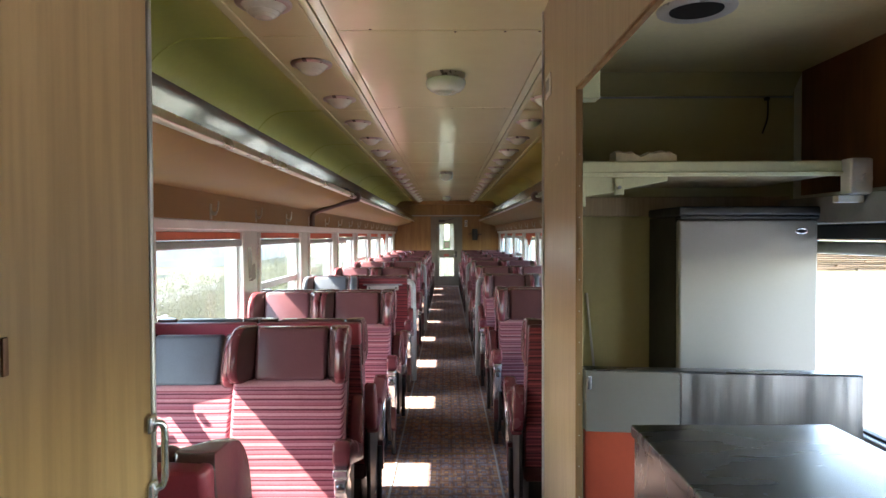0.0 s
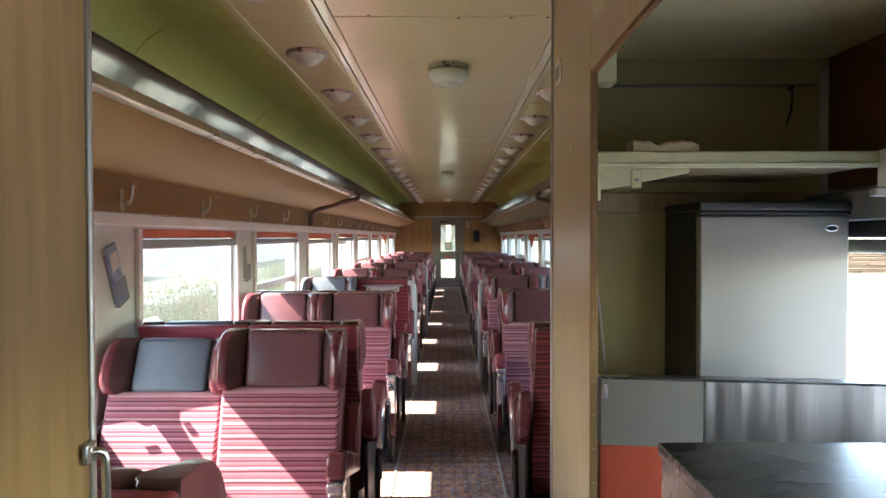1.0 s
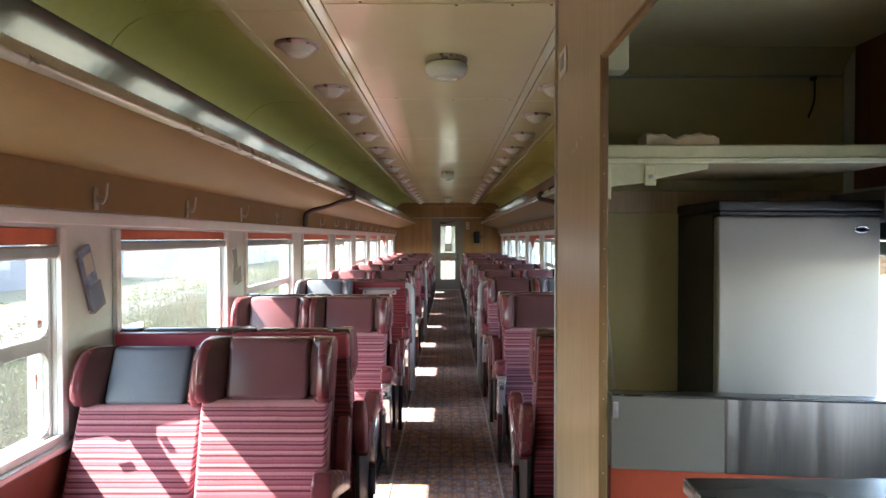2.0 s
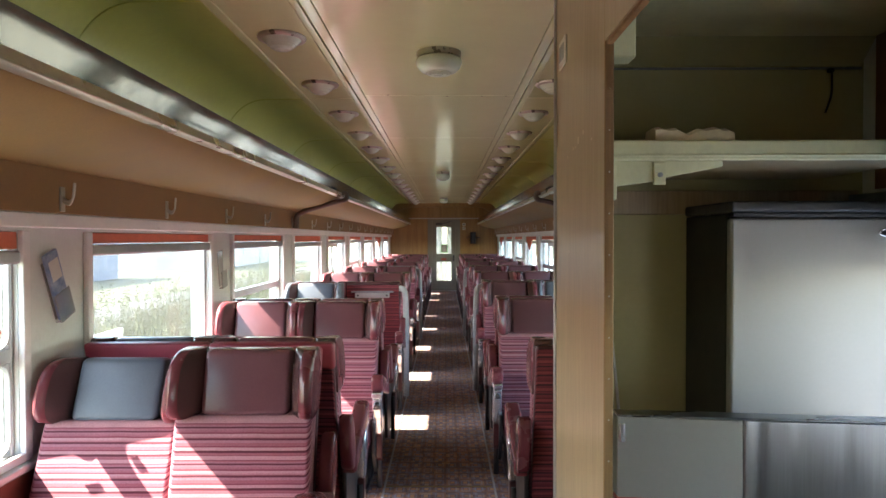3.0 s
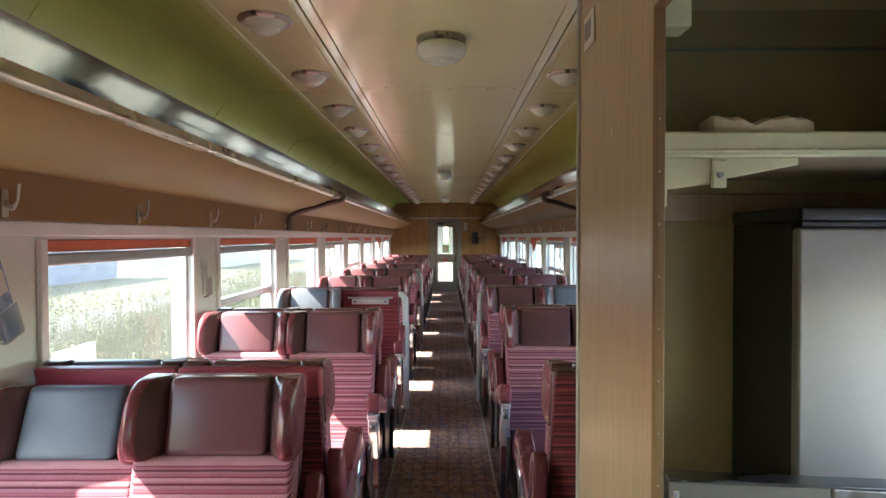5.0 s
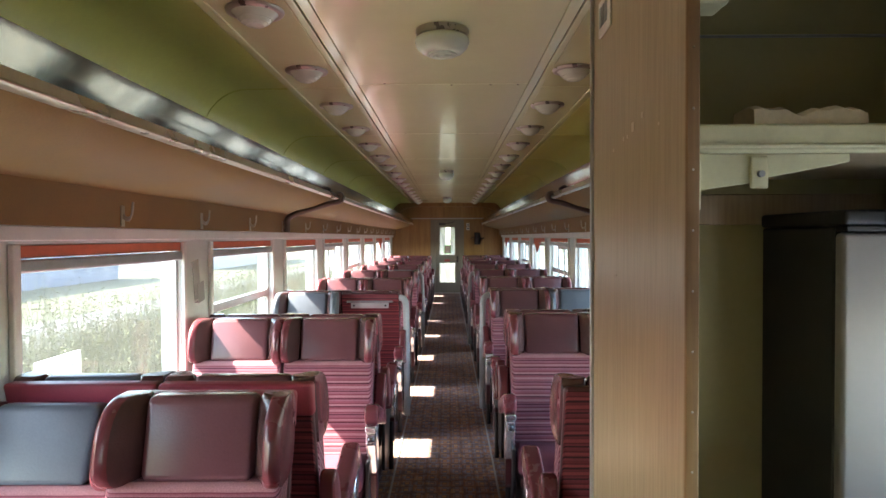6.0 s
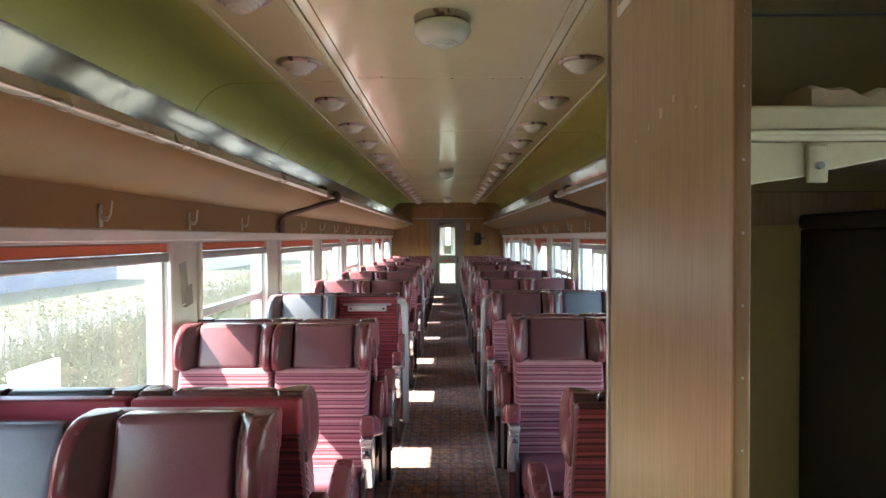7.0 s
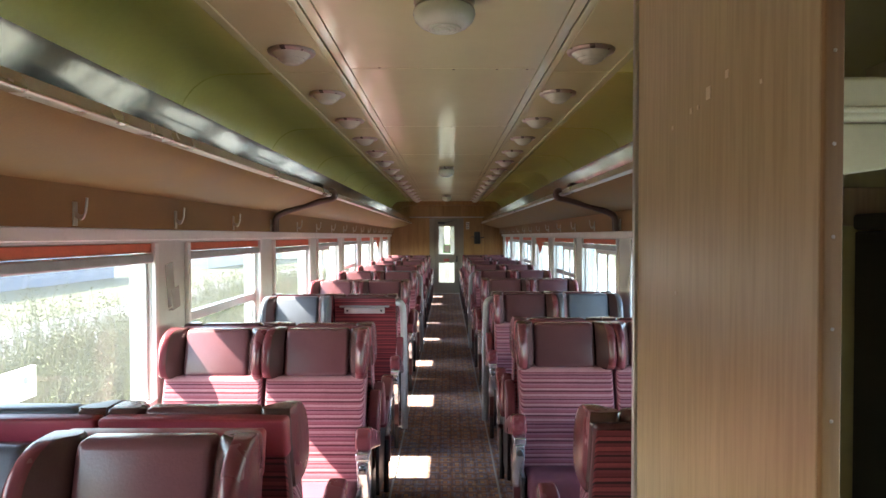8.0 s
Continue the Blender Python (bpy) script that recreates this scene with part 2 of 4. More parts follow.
M_LIP = surface("dull_aluminium_lip", (0.50, 0.47, 0.38), 0.3, 0.9, 0.12, 5, 60, 0.04)
M_GREY = surface("grey_steel_paint", (0.30, 0.32, 0.33), 0.45, 0, 0.1, 8, 80, 0.05, dirt=0.3)
M_TUBE = surface("pale_grey_steel_paint", (0.42, 0.44, 0.45), 0.42, 0, 0.1, 8, 80, 0.05, dirt=0.2)
M_RING = surface("satin_lamp_ring", (0.55, 0.54, 0.50), 0.3, 0.35, 0.08, 12, 70, 0.03)
# near-black colour paints the shade of a lamp recess that isn't modelled
M_WELL_SHADE = surface("lamp_well_shade", (0.008, 0.008, 0.007), 0.95, 0, 0.2)
M_BLACK = surface("black_steel", (0.025, 0.025, 0.027), 0.5, 0, 0.2, 10, 90, 0.08)
M_CREAM = surface("cream_wall_paint", (0.72, 0.755, 0.725), 0.5, 0, 0.06, 3, 60, 0.05, dirt=0.16)
M_WHITE = surface("white_paint", (0.85, 0.855, 0.83), 0.45, 0, 0.05, 4, 60, 0.05, dirt=0.18)
M_CEIL = surface("cream_ceiling_enamel", (0.74, 0.765, 0.43), 0.13, 0, 0.04, 0.8, 9, 0.02, rough_var=0.05, wave=0.03)
M_COVE = surface("olive_green_enamel", (0.575, 0.575, 0.165), 0.36, 0, 0.07, 1.6, 30, 0.03)
M_RACK = surface("tan_rack_panel", (0.225, 0.143, 0.036), 0.62, 0, 0.14, 4, 130, 0.14)
M_HOOKBOARD = surface("brown_hook_board", (0.25, 0.138, 0.042), 0.6, 0, 0.1, 5, 120, 0.12)
M_DADO = surface("rust_red_panel", (0.20, 0.05, 0.033), 0.5, 0, 0.1, 4, 60, 0.06, dirt=0.3)
M_RED_PANEL = surface("orange_red_laminate", (0.50, 0.085, 0.04), 0.45, 0, 0.07, 4, 60, 0.04, dirt=0.15)
M_BLIND = surface("orange_red_blind", (0.70, 0.19, 0.11), 0.75, 0, 0.12, 8, 90, 0.15)
M_WOOD = wood_veneer("oak_veneer", (0.43, 0.34, 0.205), (0.38, 0.292, 0.165), 0.33)
# browner, coarser oak; its tone also makes up for this wall's light
M_WOOD_BROWN = wood_veneer("brown_oak_veneer", (0.48, 0.315, 0.145), (0.33, 0.205, 0.088), 0.4, 0.55)
M_WOOD_EDGE = wood_veneer("worn_veneer_edge", (0.30, 0.18, 0.07), (0.19, 0.105, 0.04), 0.6)
M_WOOD_DARK = wood_veneer("walnut_veneer", (0.24, 0.10, 0.035), (0.14, 0.055, 0.02), 0.4)
M_BULK = wood_veneer("golden_veneer", (0.38, 0.22, 0.075), (0.25, 0.135, 0.04), 0.4)
M_GALLEY = surface("olive_grey_panel", (0.43, 0.40, 0.20), 0.5, 0, 0.06, 3, 50, 0.04, dirt=0.12)
M_GALLEY_CEIL = surface("dull_cream_paint", (0.80, 0.74, 0.44), 0.55, 0, 0.08, 3, 40, 0.05, dirt=0.12)
M_PALE = surface("pale_green_paint", (0.62, 0.62, 0.38), 0.5, 0, 0.08, 6, 70, 0.08, dirt=0.2)
M_FRIDGE = surface("silver_appliance", (0.238, 0.228, 0.203), 0.33, 0.1, 0.04, 1.5, 90, 0.02, rough_var=0.03)
M_PLASTIC = surface("black_plastic", (0.016, 0.017, 0.016), 0.5, 0, 0.15, 10, 90, 0.05)
M_LAMP_GLASS = surface("frosted_lamp_glass", (0.70, 0.79, 0.64), 0.2, 0, 0.05, 12, 60, 0.03, dirt=0.08)
M_LAMP_RIM = surface("lamp_rim_metal", (0.50, 0.47, 0.40), 0.3, 0.7, 0.1, 12, 70, 0.03)
M_GAP = surface("joint_shadow_gap", (0.09, 0.075, 0.05), 0.8, 0, 0.1)
M_CARPET = carpet_mat()
M_UNDER = surface("dark_underlay", (0.05, 0.042, 0.04), 0.9, 0, 0.2, 5, 90, 0.2)
M_PANE = pane_mat("window_glass", (0.60, 0.61, 0.60), 0.03, 0.009)
# galley panes pass more daylight than M_PANE, to brighten the galley
M_PANE_CLEAR = pane_mat("clearer_window_glass", (0.86, 0.85, 0.86), 0.03)
M_PANE_TINT = pane_mat("tinted_glass", (0.72, 0.80, 0.78))
M_CLEAR = pane_mat("clear_plastic", (0.95, 0.95, 0.95), 0.08, 0.3)
M_PAPER = surface("paper", (0.72, 0.71, 0.66), 0.7, 0, 0.05, 9, 80, 0.05)
M_BLUE_PRINT = surface("blue_print", (0.14, 0.25, 0.56), 0.4, 0, 0.2, 24, 60, 0.02, second=(0.46, 0.55, 0.68))
M_BROWN_TUBE = surface("dark_brown_tube", (0.06, 0.03, 0.018), 0.35, 0, 0.15, 10, 60, 0.05)
M_BRASS = surface("dull_hook_metal", (0.52, 0.48, 0.40), 0.3, 0.9, 0.15, 14, 80, 0.05)
M_DOORPAINT = surface("grey_green_door_paint", (0.20, 0.185, 0.145), 0.5, 0, 0.07, 4, 60, 0.05, dirt=0.2)
M_RED_STICKER = surface("red_sticker", (0.42, 0.07, 0.05), 0.5, 0, 0.1)
M_GREEN_PAPER = surface("green_paper_edge", (0.16, 0.45, 0.16), 0.6, 0, 0.1)
M_MARK = surface("chipped_pale_core", (0.66, 0.58, 0.46), 0.7, 0, 0.1)

PADDED = (M_VINYL, M_PAD, M_WING, M_VINYL_RED, M_SLATE, M_SEAT_TOP)   # stuffed, softly shaded upholstery

# ---- mesh helpers ----


def thing(name, label, category, at=(0, 0, 0), group="", kind=""):
    ob = new(name)
    ob.location = at
    ob.empty_display_size = 0.1
    return tagged(ob, label, category, group, kind)


def flat_normals(bm, limit):
    """Corner normals weighted by area, so that large faces stay flat between rounded edges."""
    bm.normal_update()
    area = {f: f.calc_area() for f in bm.faces}
    out = []
    for f in bm.faces:
        for v in f.verts:
            total = Vector((0, 0, 0))
            for g in v.link_faces:
                if g.normal.dot(f.normal) > limit:
                    total += g.normal * area[g]
            out.append(total.normalized() if total.length > 1e-12 else f.normal.copy())
    return out


def link(name, bm, material, smooth=35):
    me = bpy.data.meshes.new(name)
    bmesh.ops.recalc_face_normals(bm, faces=bm.faces)
    soft = material in PADDED and name != "wing"
    normals = flat_normals(bm, math.cos(radians(max(smooth, 50)))) if smooth and not soft and len(bm.faces) < 9000 else None
    bm.to_mesh(me)
    bm.free()
    for mt in (material if isinstance(material, (list, tuple)) else (material,)):
        me.materials.append(mt)
    if smooth:
        me.shade_smooth()
        if normals:
            me.normals_split_custom_set(normals)
        else:
            me.set_sharp_from_angle(angle=radians(smooth))
    return new(name, me)


def part(name, bm, material, parent, label="", smooth=35):
    ob = link(name, bm, material, smooth)
    ob.parent = parent
    if label:
        tagged(ob, label)
    return ob


def whole(name, bm, material, label, category, group="", kind="", smooth=35):
    return tagged(link(name, bm, material, smooth), label, category, group, kind)


def box(x0, x1, y0, y1, z0, z1, bev=0.0, seg=2, bm=None):
    own = bmesh.new()
    r = bmesh.ops.create_cube(own, size=1.0)
    for v in own.verts:
        v.co = Vector((x0 + (v.co.x + 0.5) * (x1 - x0), y0 + (v.co.y + 0.5) * (y1 - y0), z0 + (v.co.z + 0.5) * (z1 - z0)))
    if bev:
        bmesh.ops.bevel(own, geom=own.edges[:], offset=bev, segments=seg, profile=0.5, affect="EDGES", clamp_overlap=True)
    return merge(bm, own)


def merge(bm, own):
    if bm is None:
        return own
    me = bpy.data.meshes.new("tmp")
    own.to_mesh(me)
    own.free()
    bm.from_mesh(me)
    bpy.data.meshes.remove(me)
    return bm


def prism(pts, axis, a, b, bev=0.0, seg=2, bm=None):
    """A polygon drawn in the two other axes (in x, y, z order) and drawn out along axis from a to b."""
    own = bmesh.new()

    def place(p, c):
        return (c, *p) if axis == "x" else (p[0], c, p[1]) if axis == "y" else (*p, c)

    lo = [own.verts.new(place(p, a)) for p in pts]
    hi = [own.verts.new(place(p, b)) for p in pts]
    own.faces.new(lo)
    own.faces.new(hi[::-1])
    for i in range(len(pts)):
        j = (i + 1) % len(pts)
        own.faces.new((lo[i], hi[i], hi[j], lo[j]))
    bmesh.ops.recalc_face_normals(own, faces=own.faces)
    if bev:
        bmesh.ops.bevel(own, geom=own.edges[:], offset=bev, segments=seg, profile=0.5, affect="EDGES", clamp_overlap=True)
    return merge(bm, own)


def lathe(profile, centre=(0, 0, 0), n=24, way=1, bm=None):
    """Rings of radius and height round the z axis; way -1 turns it upside down."""
    own = bmesh.new()
    rings = []
    for r, z in profile:
        rings.append([own.verts.new((centre[0] + r * math.cos(math.tau * i / n), centre[1] + r * math.sin(math.tau * i / n), centre[2] + way * z)) for i in range(n)])
    for a, b in zip(rings, rings[1:]):
        for i in range(n):
            own.faces.new((a[i], a[(i + 1) % n], b[(i + 1) % n], b[i]))
    own.faces.new(rings[0])
    own.faces.new(rings[-1])
    return merge(bm, own)


def tube(points, r, n=8, bm=None, flat=1.0):
    """A bent rod along points."""
    own = bmesh.new()
    pts = [Vector(p) for p in points]
    rings = []
    up = Vector((0.123, 0.456, 0.88))
    for i, p in enumerate(pts):
        d = (pts[min(i + 1, len(pts) - 1)] - pts[max(i - 1, 0)]).normalized()
        s = d.cross(up).normalized()
        u = s.cross(d)
        rings.append([own.verts.new(p + r * (math.cos(math.tau * k / n) * s + flat * math.sin(math.tau * k / n) * u)) for k in range(n)])
    for a, b in zip(rings, rings[1:]):
        for k in range(n):
            own.faces.new((a[k], a[(k + 1) % n], b[(k + 1) % n], b[k]))
    own.faces.new(rings[0][::-1])
    own.faces.new(rings[-1])
    return merge(bm, own)


def rounded(points, r=0.04, n=4):
    """The same way with its corners rounded."""
    pts = [Vector(p) for p in points]
    out = [pts[0]]
    for a, b, c in zip(pts, pts[1:], pts[2:]):
        p, q = b + (a - b).normalized() * min(r, (a - b).length / 2), b + (c - b).normalized() * min(r, (c - b).length / 2)
        for i in range(n + 1):
            t = i / n
            out.append((1 - t) ** 2 * p + 2 * t * (1 - t) * b + t * t * q)
    return out + [pts[-1]]


# ---- plan ----
WALL = 1.455          # inner face of the side walls
BACK, FRONT = -2.2, 17.6   # ends of the coach's inside
PITCH = 1.78          # from window to window
WIN0, WIN_W = 1.195, 1.34
SILL, HEAD = 0.68, 1.47
CEIL = 2.385
EDGE = 0.93           # where the flat ceiling turns into the cove
RAIL = 0.91           # front of the luggage racks
# index -1 is an unseen right-hand window, added to light the entry partition
WINDOWS = [WIN0 + PITCH * i for i in range(-1, 9)]
SEAMS = [4.55 + 1.775 * i for i in range(-3, 8)]

# ---- floor ----
whole("floor", box(-WALL, WALL, BACK, FRONT, -0.08, 0.0), M_UNDER, "dark worn floor under the seats", "floor", kind="structure")
whole("carpet", box(-0.80, 0.80, BACK, FRONT, 0.001, 0.008, 0.002, 1), M_CARPET, "brown and blue patterned aisle carpet", "carpet", kind="structure")
for sx in (-1, 1):
    whole("trim", box(sx * 0.315 - 0.006, sx * 0.315 + 0.006, 2.6, FRONT, 0.009, 0.014, 0.002, 1), M_GREY, "thin grey metal strip along the carpet", "trim", kind="structure")
whole("trim", box(-0.33, 0.30, 3.96, 3.975, 0.009, 0.011, 0.001, 1), M_RACK, "worn carpet joint strip", "trim", kind="structure")

# ---- side walls and windows ----


def side_wall(sx, name):
    bm = bmesh.new()
    a, b = sorted((sx * WALL, sx * (WALL + 0.11)))
    box(a, b, BACK, FRONT, -0.08, SILL, bm=bm)
    box(a, b, BACK, FRONT, HEAD, 2.6, bm=bm)
    y = BACK
    for w in [w for w in WINDOWS if sx > 0 or w > 0.6]:
        box(a, b, y, w, SILL, HEAD, bm=bm)
        y = w + WIN_W
    box(a, b, y, FRONT, SILL, HEAD, bm=bm)
    whole(name, bm, M_CREAM, "cream painted coach side wall", "wall", kind="structure", smooth=0)
    # lower panel, sill ledge, header strip
    c, d = sorted((sx * WALL, sx * (WALL - 0.02)))
    whole("trim", box(c, d, BACK, FRONT, 0.12, SILL - 0.05, 0.004, 1), M_DADO, "rust red lower wall panel", "panel", kind="structure")
    c, d = sorted((sx * WALL, sx * (WALL - 0.05)))
    whole("trim", box(c, d, BACK, FRONT, SILL - 0.045, SILL - 0.018, 0.006, 2), M_ALU, "aluminium window sill ledge", "sill", kind="structure")
    c, d = sorted((sx * WALL, sx * (WALL - 0.09)))
    whole("baseboard", box(c, d, BACK, FRONT, 0.0, 0.12, 0.01, 2), M_BLACK, "dark heater duct along the wall", "baseboard", kind="structure")
    c, d = sorted((sx * WALL, sx * (WALL - 0.035)))
    whole("trim", box(c, d, BACK, FRONT, HEAD + 0.012, 1.535, 0.005, 2), M_WHITE, "white strip above the windows", "trim", kind="structure")


def window(sx, y0, number, rail, blind, torn=False, blind_drop=0.045, glass=None, mullion=False):
    glass = glass or M_PANE
    y1 = y0 + WIN_W
    win = thing("window_%d" % number, "aluminium framed coach window with an orange blind rolled up", "window", (sx * WALL, (y0 + y1) / 2, SILL), kind="structure")
    h = WIN_W / 2
    H = HEAD - SILL

    def X(a, b):
        return sorted((sx * a, sx * b))

    # casing proud of the wall
    for name, (ya, yb, za, zb) in (("window_frame", (-h - 0.04, -h, -0.01, H)), ("window_frame", (h, h + 0.04, -0.01, H)), ("window_sill", (-h - 0.04, h + 0.04, -0.02, 0.012))):
        part(name, box(*X(-0.022, 0.0), ya, yb, za, zb, 0.005, 2), M_WHITE, win)
    # sash
    s = 0.02
    for ya, yb, za, zb in ((-h, -h + s, 0.0, H), (h - s, h, 0.0, H), (-h + s, h - s, 0.0, s), (-h + s, h - s, H - 0.03, H)):
        part("sash", box(*X(0.015, 0.06), ya, yb, za, zb, 0.006, 2), M_ALU, win)
    if rail:
        part("mid_rail", box(*X(0.012, 0.065), -h + s, h - s, 0.33, 0.385, 0.008, 2), M_ALU, win)
        for za, zb in ((s, 0.33), (0.385, H - 0.03)):
            p = part("pane", box(*X(0.036, 0.042), -h + s, h - s, za, zb), glass, win, smooth=0)
            p.visible_shadow = False
    else:
        p = part("pane", box(*X(0.036, 0.042), -h + s, h - s, s, H - 0.03), glass, win, smooth=0)
        p.visible_shadow = False
    if rail and sx < 0:
        r0 = 0.055
        for za, zb in ((s, 0.33), (0.385, H - 0.03)):
            for cy, sy in ((-h + s, 1), (h - s, -1)):
                for cz, sz in ((za, 1), (zb, -1)):
                    arc = [(cy + sy * r0 * (1 - math.sin(math.pi / 2 * k / 6)), cz + sz * r0 * (1 - math.cos(math.pi / 2 * k / 6))) for k in range(7)]
                    part("sash_corner", prism([(cy, cz)] + arc, "x", *X(0.018, 0.034)), M_ALU, win)
    if mullion:
        for ya in (-0.30, 0.10):
            part("mullion", box(*X(0.008, 0.034), ya, ya + 0.05, s, H - 0.03, 0.006, 2), M_WHITE, win)
        part("slider_rail", box(*X(0.006, 0.034), -h + s, 0.15, H - 0.14, H - 0.10, 0.006, 2), M_WHITE, win)
    # blind: cloth roll, aluminium bar under it
    zt = H - 0.004
    zb = zt - blind_drop
    bm = bmesh.new()
    box(*X(-0.004, 0.010), -h + 0.004, h - 0.004, zb, zt, 0.004, 2, bm=bm)
    n = 14
    part("blind", bm, M_BLIND, win, "orange red cloth blind")
    part("blind_bar", box(*X(-0.016, 0.012), -h + 0.002, h - 0.002, zb - 0.052, zb - 0.004, 0.010, 3), M_ALU, win, "grey aluminium blind bar")
    if torn:
        bm = bmesh.new()
        prev = None
        for i in range(n + 1):
            t = i / n
            y = -h * 0.75 + t * h * 1.5
            drop = 0.02 + 0.24 * max(0.0, 1 - abs(t - 0.62) * 2.1) + 0.03 * math.sin(t * 19)
            col = [bm.verts.new((sx * (-0.024 - 0.012 * math.sin(9 * t + 4 * k) + 0.004 * dx), y, zt - 0.01 - drop * k)) for k in (0, 0.33, 0.66, 1) for dx in (0, 1)]
            if prev:
                for k in range(0, 6, 2):
                    bm.faces.new((prev[k], col[k], col[k + 2], prev[k + 2]))
                    bm.faces.new((prev[k + 1], prev[k + 3], col[k + 3], col[k + 1]))
            prev = col
        part("torn_blind", bm, M_BLIND, win, "torn red blind cloth hanging down")
    return win


side_wall(-1, "wall_left")
side_wall(1, "wall_right")
count = 0
for i, w in enumerate(WINDOWS, -1):
    for sx in (-1, 1):
        if sx < 0 and w < 0.6:
            continue
        count += 1
        window(sx, w, count, rail=(i in (0, 2, 5) if sx < 0 else i in (4, 6)), blind=True, torn=(sx > 0 and i in (5, 8)) or (sx < 0 and i in (7,)), blind_drop=0.045 if (i + (sx > 0)) % 3 else 0.06, mullion=(sx > 0 and i in (3, 4, 6)) or (sx < 0 and i == 4), glass=M_PANE_CLEAR if sx > 0 and i < 1 else None)

# ---- ceiling, coves ----
bm = bmesh.new()
box(-1.5, 1.5, BACK, FRONT, 2.47, 2.55, bm=bm)
whole("ceiling_1", bm, M_GAP, "dark roof above the ceiling panels", "ceiling", kind="structure", smooth=0)


def ceiling_panels(x0, x1, name, label, shift=0.0):
    bm = bmesh.new()
    edges = [BACK] + [y + shift for y in SEAMS] + [FRONT]
    for a, b in zip(edges, edges[1:]):
        if b - a > 0.02:
            box(x0 + 0.003, x1 - 0.003, a + 0.004, b - 0.004, CEIL, CEIL + 0.02, 0.003, 2, bm=bm)
    whole(name, bm, M_CEIL, label, "ceiling", kind="structure")


ceiling_panels(-0.499, 0.499, "ceiling_2", "glossy cream ceiling panels")
for sx in (-1, 1):
    a, b = sorted((sx * 0.585, sx * EDGE))
    ceiling_panels(a, b, "ceiling_3", "glossy cream ceiling panels carrying lamps", 0.08)
    for a, b in ((0.4985, 0.545), (0.553, 0.5855)):
        a, b = sorted((sx * a, sx * b))
        whole("trim", box(a, b, BACK, FRONT, CEIL - 0.003, CEIL + 0.02, 0.002, 2), M_CEIL, "smooth cream strip along the ceiling slot", "trim", kind="structure")
    a, b = sorted((sx * 0.546, sx * 0.552))
    whole("trim", box(a, b, BACK, FRONT, CEIL + 0.006, CEIL + 0.02, 0.002, 1), M_GAP, "dark slot along the ceiling", "trim", kind="structure")
    a, b = sorted((sx * (EDGE - 0.042), sx * EDGE))
    whole("trim", box(a, b, BACK, FRONT, CEIL - 0.007, CEIL + 0.004, 0.003, 2), M_CEIL, "raised moulding at the ceiling's edge", "trim", kind="structure")
    # cove
    bm = bmesh.new()
    prof = []
    for k in range(13):
        t = math.pi / 2 * (k - 1) / 11
        prof.append((sx * (1.175 + 0.275 * math.sin(t)), CEIL - 0.004 - 0.29 * (1 - math.cos(t))) if k else (sx * (EDGE + 0.003), CEIL - 0.002))
    prof[-1] = (prof[-1][0], 1.86)
    start = 0.7 if sx < 0 else 2.53
    edges = [start] + [y + 0.08 for y in SEAMS if y + 0.08 > start] + [FRONT]
    for a, b in zip(edges, edges[1:]):
        inner = [[bm.verts.new((x, y, z)) for x, z in prof] for y in (a + 0.003, b - 0.003)]
        for k in range(12):
            bm.faces.new((inner[0][k], inner[0][k + 1], inner[1][k + 1], inner[1][k]))
    whole("wall_cove", bm, M_COVE, "olive green curved cove above the luggage rack", "cove", kind="structure", smooth=60)
    bm = bmesh.new()
    for y in edges[1:-1]:
        tube([(x - sx * 0.001, y, z - 0.001) for x, z in prof], 0.004, 6, bm=bm)
    whole("trim", bm, M_COVE, "narrow olive joint ribs of the cove", "trim", kind="structure")
    bm = bmesh.new()
    out = [(x + sx * 0.03, z + 0.02) for x, z in prof]
    for k in range(12):
        bm.faces.new([bm.verts.new((x, y, z)) for (x, z), y in ((out[k], start), (out[k + 1], start), (out[k + 1], FRONT), (out[k], FRONT))])
    whole("wall_cove_back", bm, M_GAP, "dark backing of the cove", "cove", kind="structure", smooth=60)


def ceiling_lamp():
    k = 1.14
    lamp = thing("ceiling_lamp", "round frosted dome lamp with a metal rim on the ceiling", "lamp", (0, 0, 0), "lamps along the ceiling")
    part("rim", lathe([(k * r, k * z) for r, z in ((0.098, 0.0), (0.100, 0.004), (0.096, 0.012), (0.086, 0.016), (0.080, 0.013))], (0, 0, 0), 32, -1), M_LAMP_RIM, lamp, "thin metal rim")
    prof = [(0.079, 0.012)]
    for r, z in ((0.076, 0.02), (0.068, 0.030), (0.066, 0.0315), (0.062, 0.031), (0.052, 0.041), (0.050, 0.042), (0.046, 0.0415), (0.035, 0.049), (0.033, 0.0495), (0.03, 0.049), (0.015, 0.053), (0.002, 0.054)):
        prof.append((r, z))
    prof = [(k * r * (0.90 if i else 1.0), k * z * 1.1) for i, (r, z) in enumerate(prof)]
    part("dome", lathe(prof, (0, 0, 0), 32, -1), M_LAMP_GLASS, lamp, "ringed frosted glass dome")
    return lamp


first = ceiling_lamp()
spots = [(sx * 0.715 - 0.014, 0.60 + 0.907 * i) for i in range(19) for sx in (-1, 1) if 0.60 + 0.907 * i < FRONT - 0.2]
for k, (x, y) in enumerate(spots):
    if k == 0:
        first.matrix_basis = pose(x, y, CEIL)
    else:
        copy_thing(first, pose(x, y, CEIL))


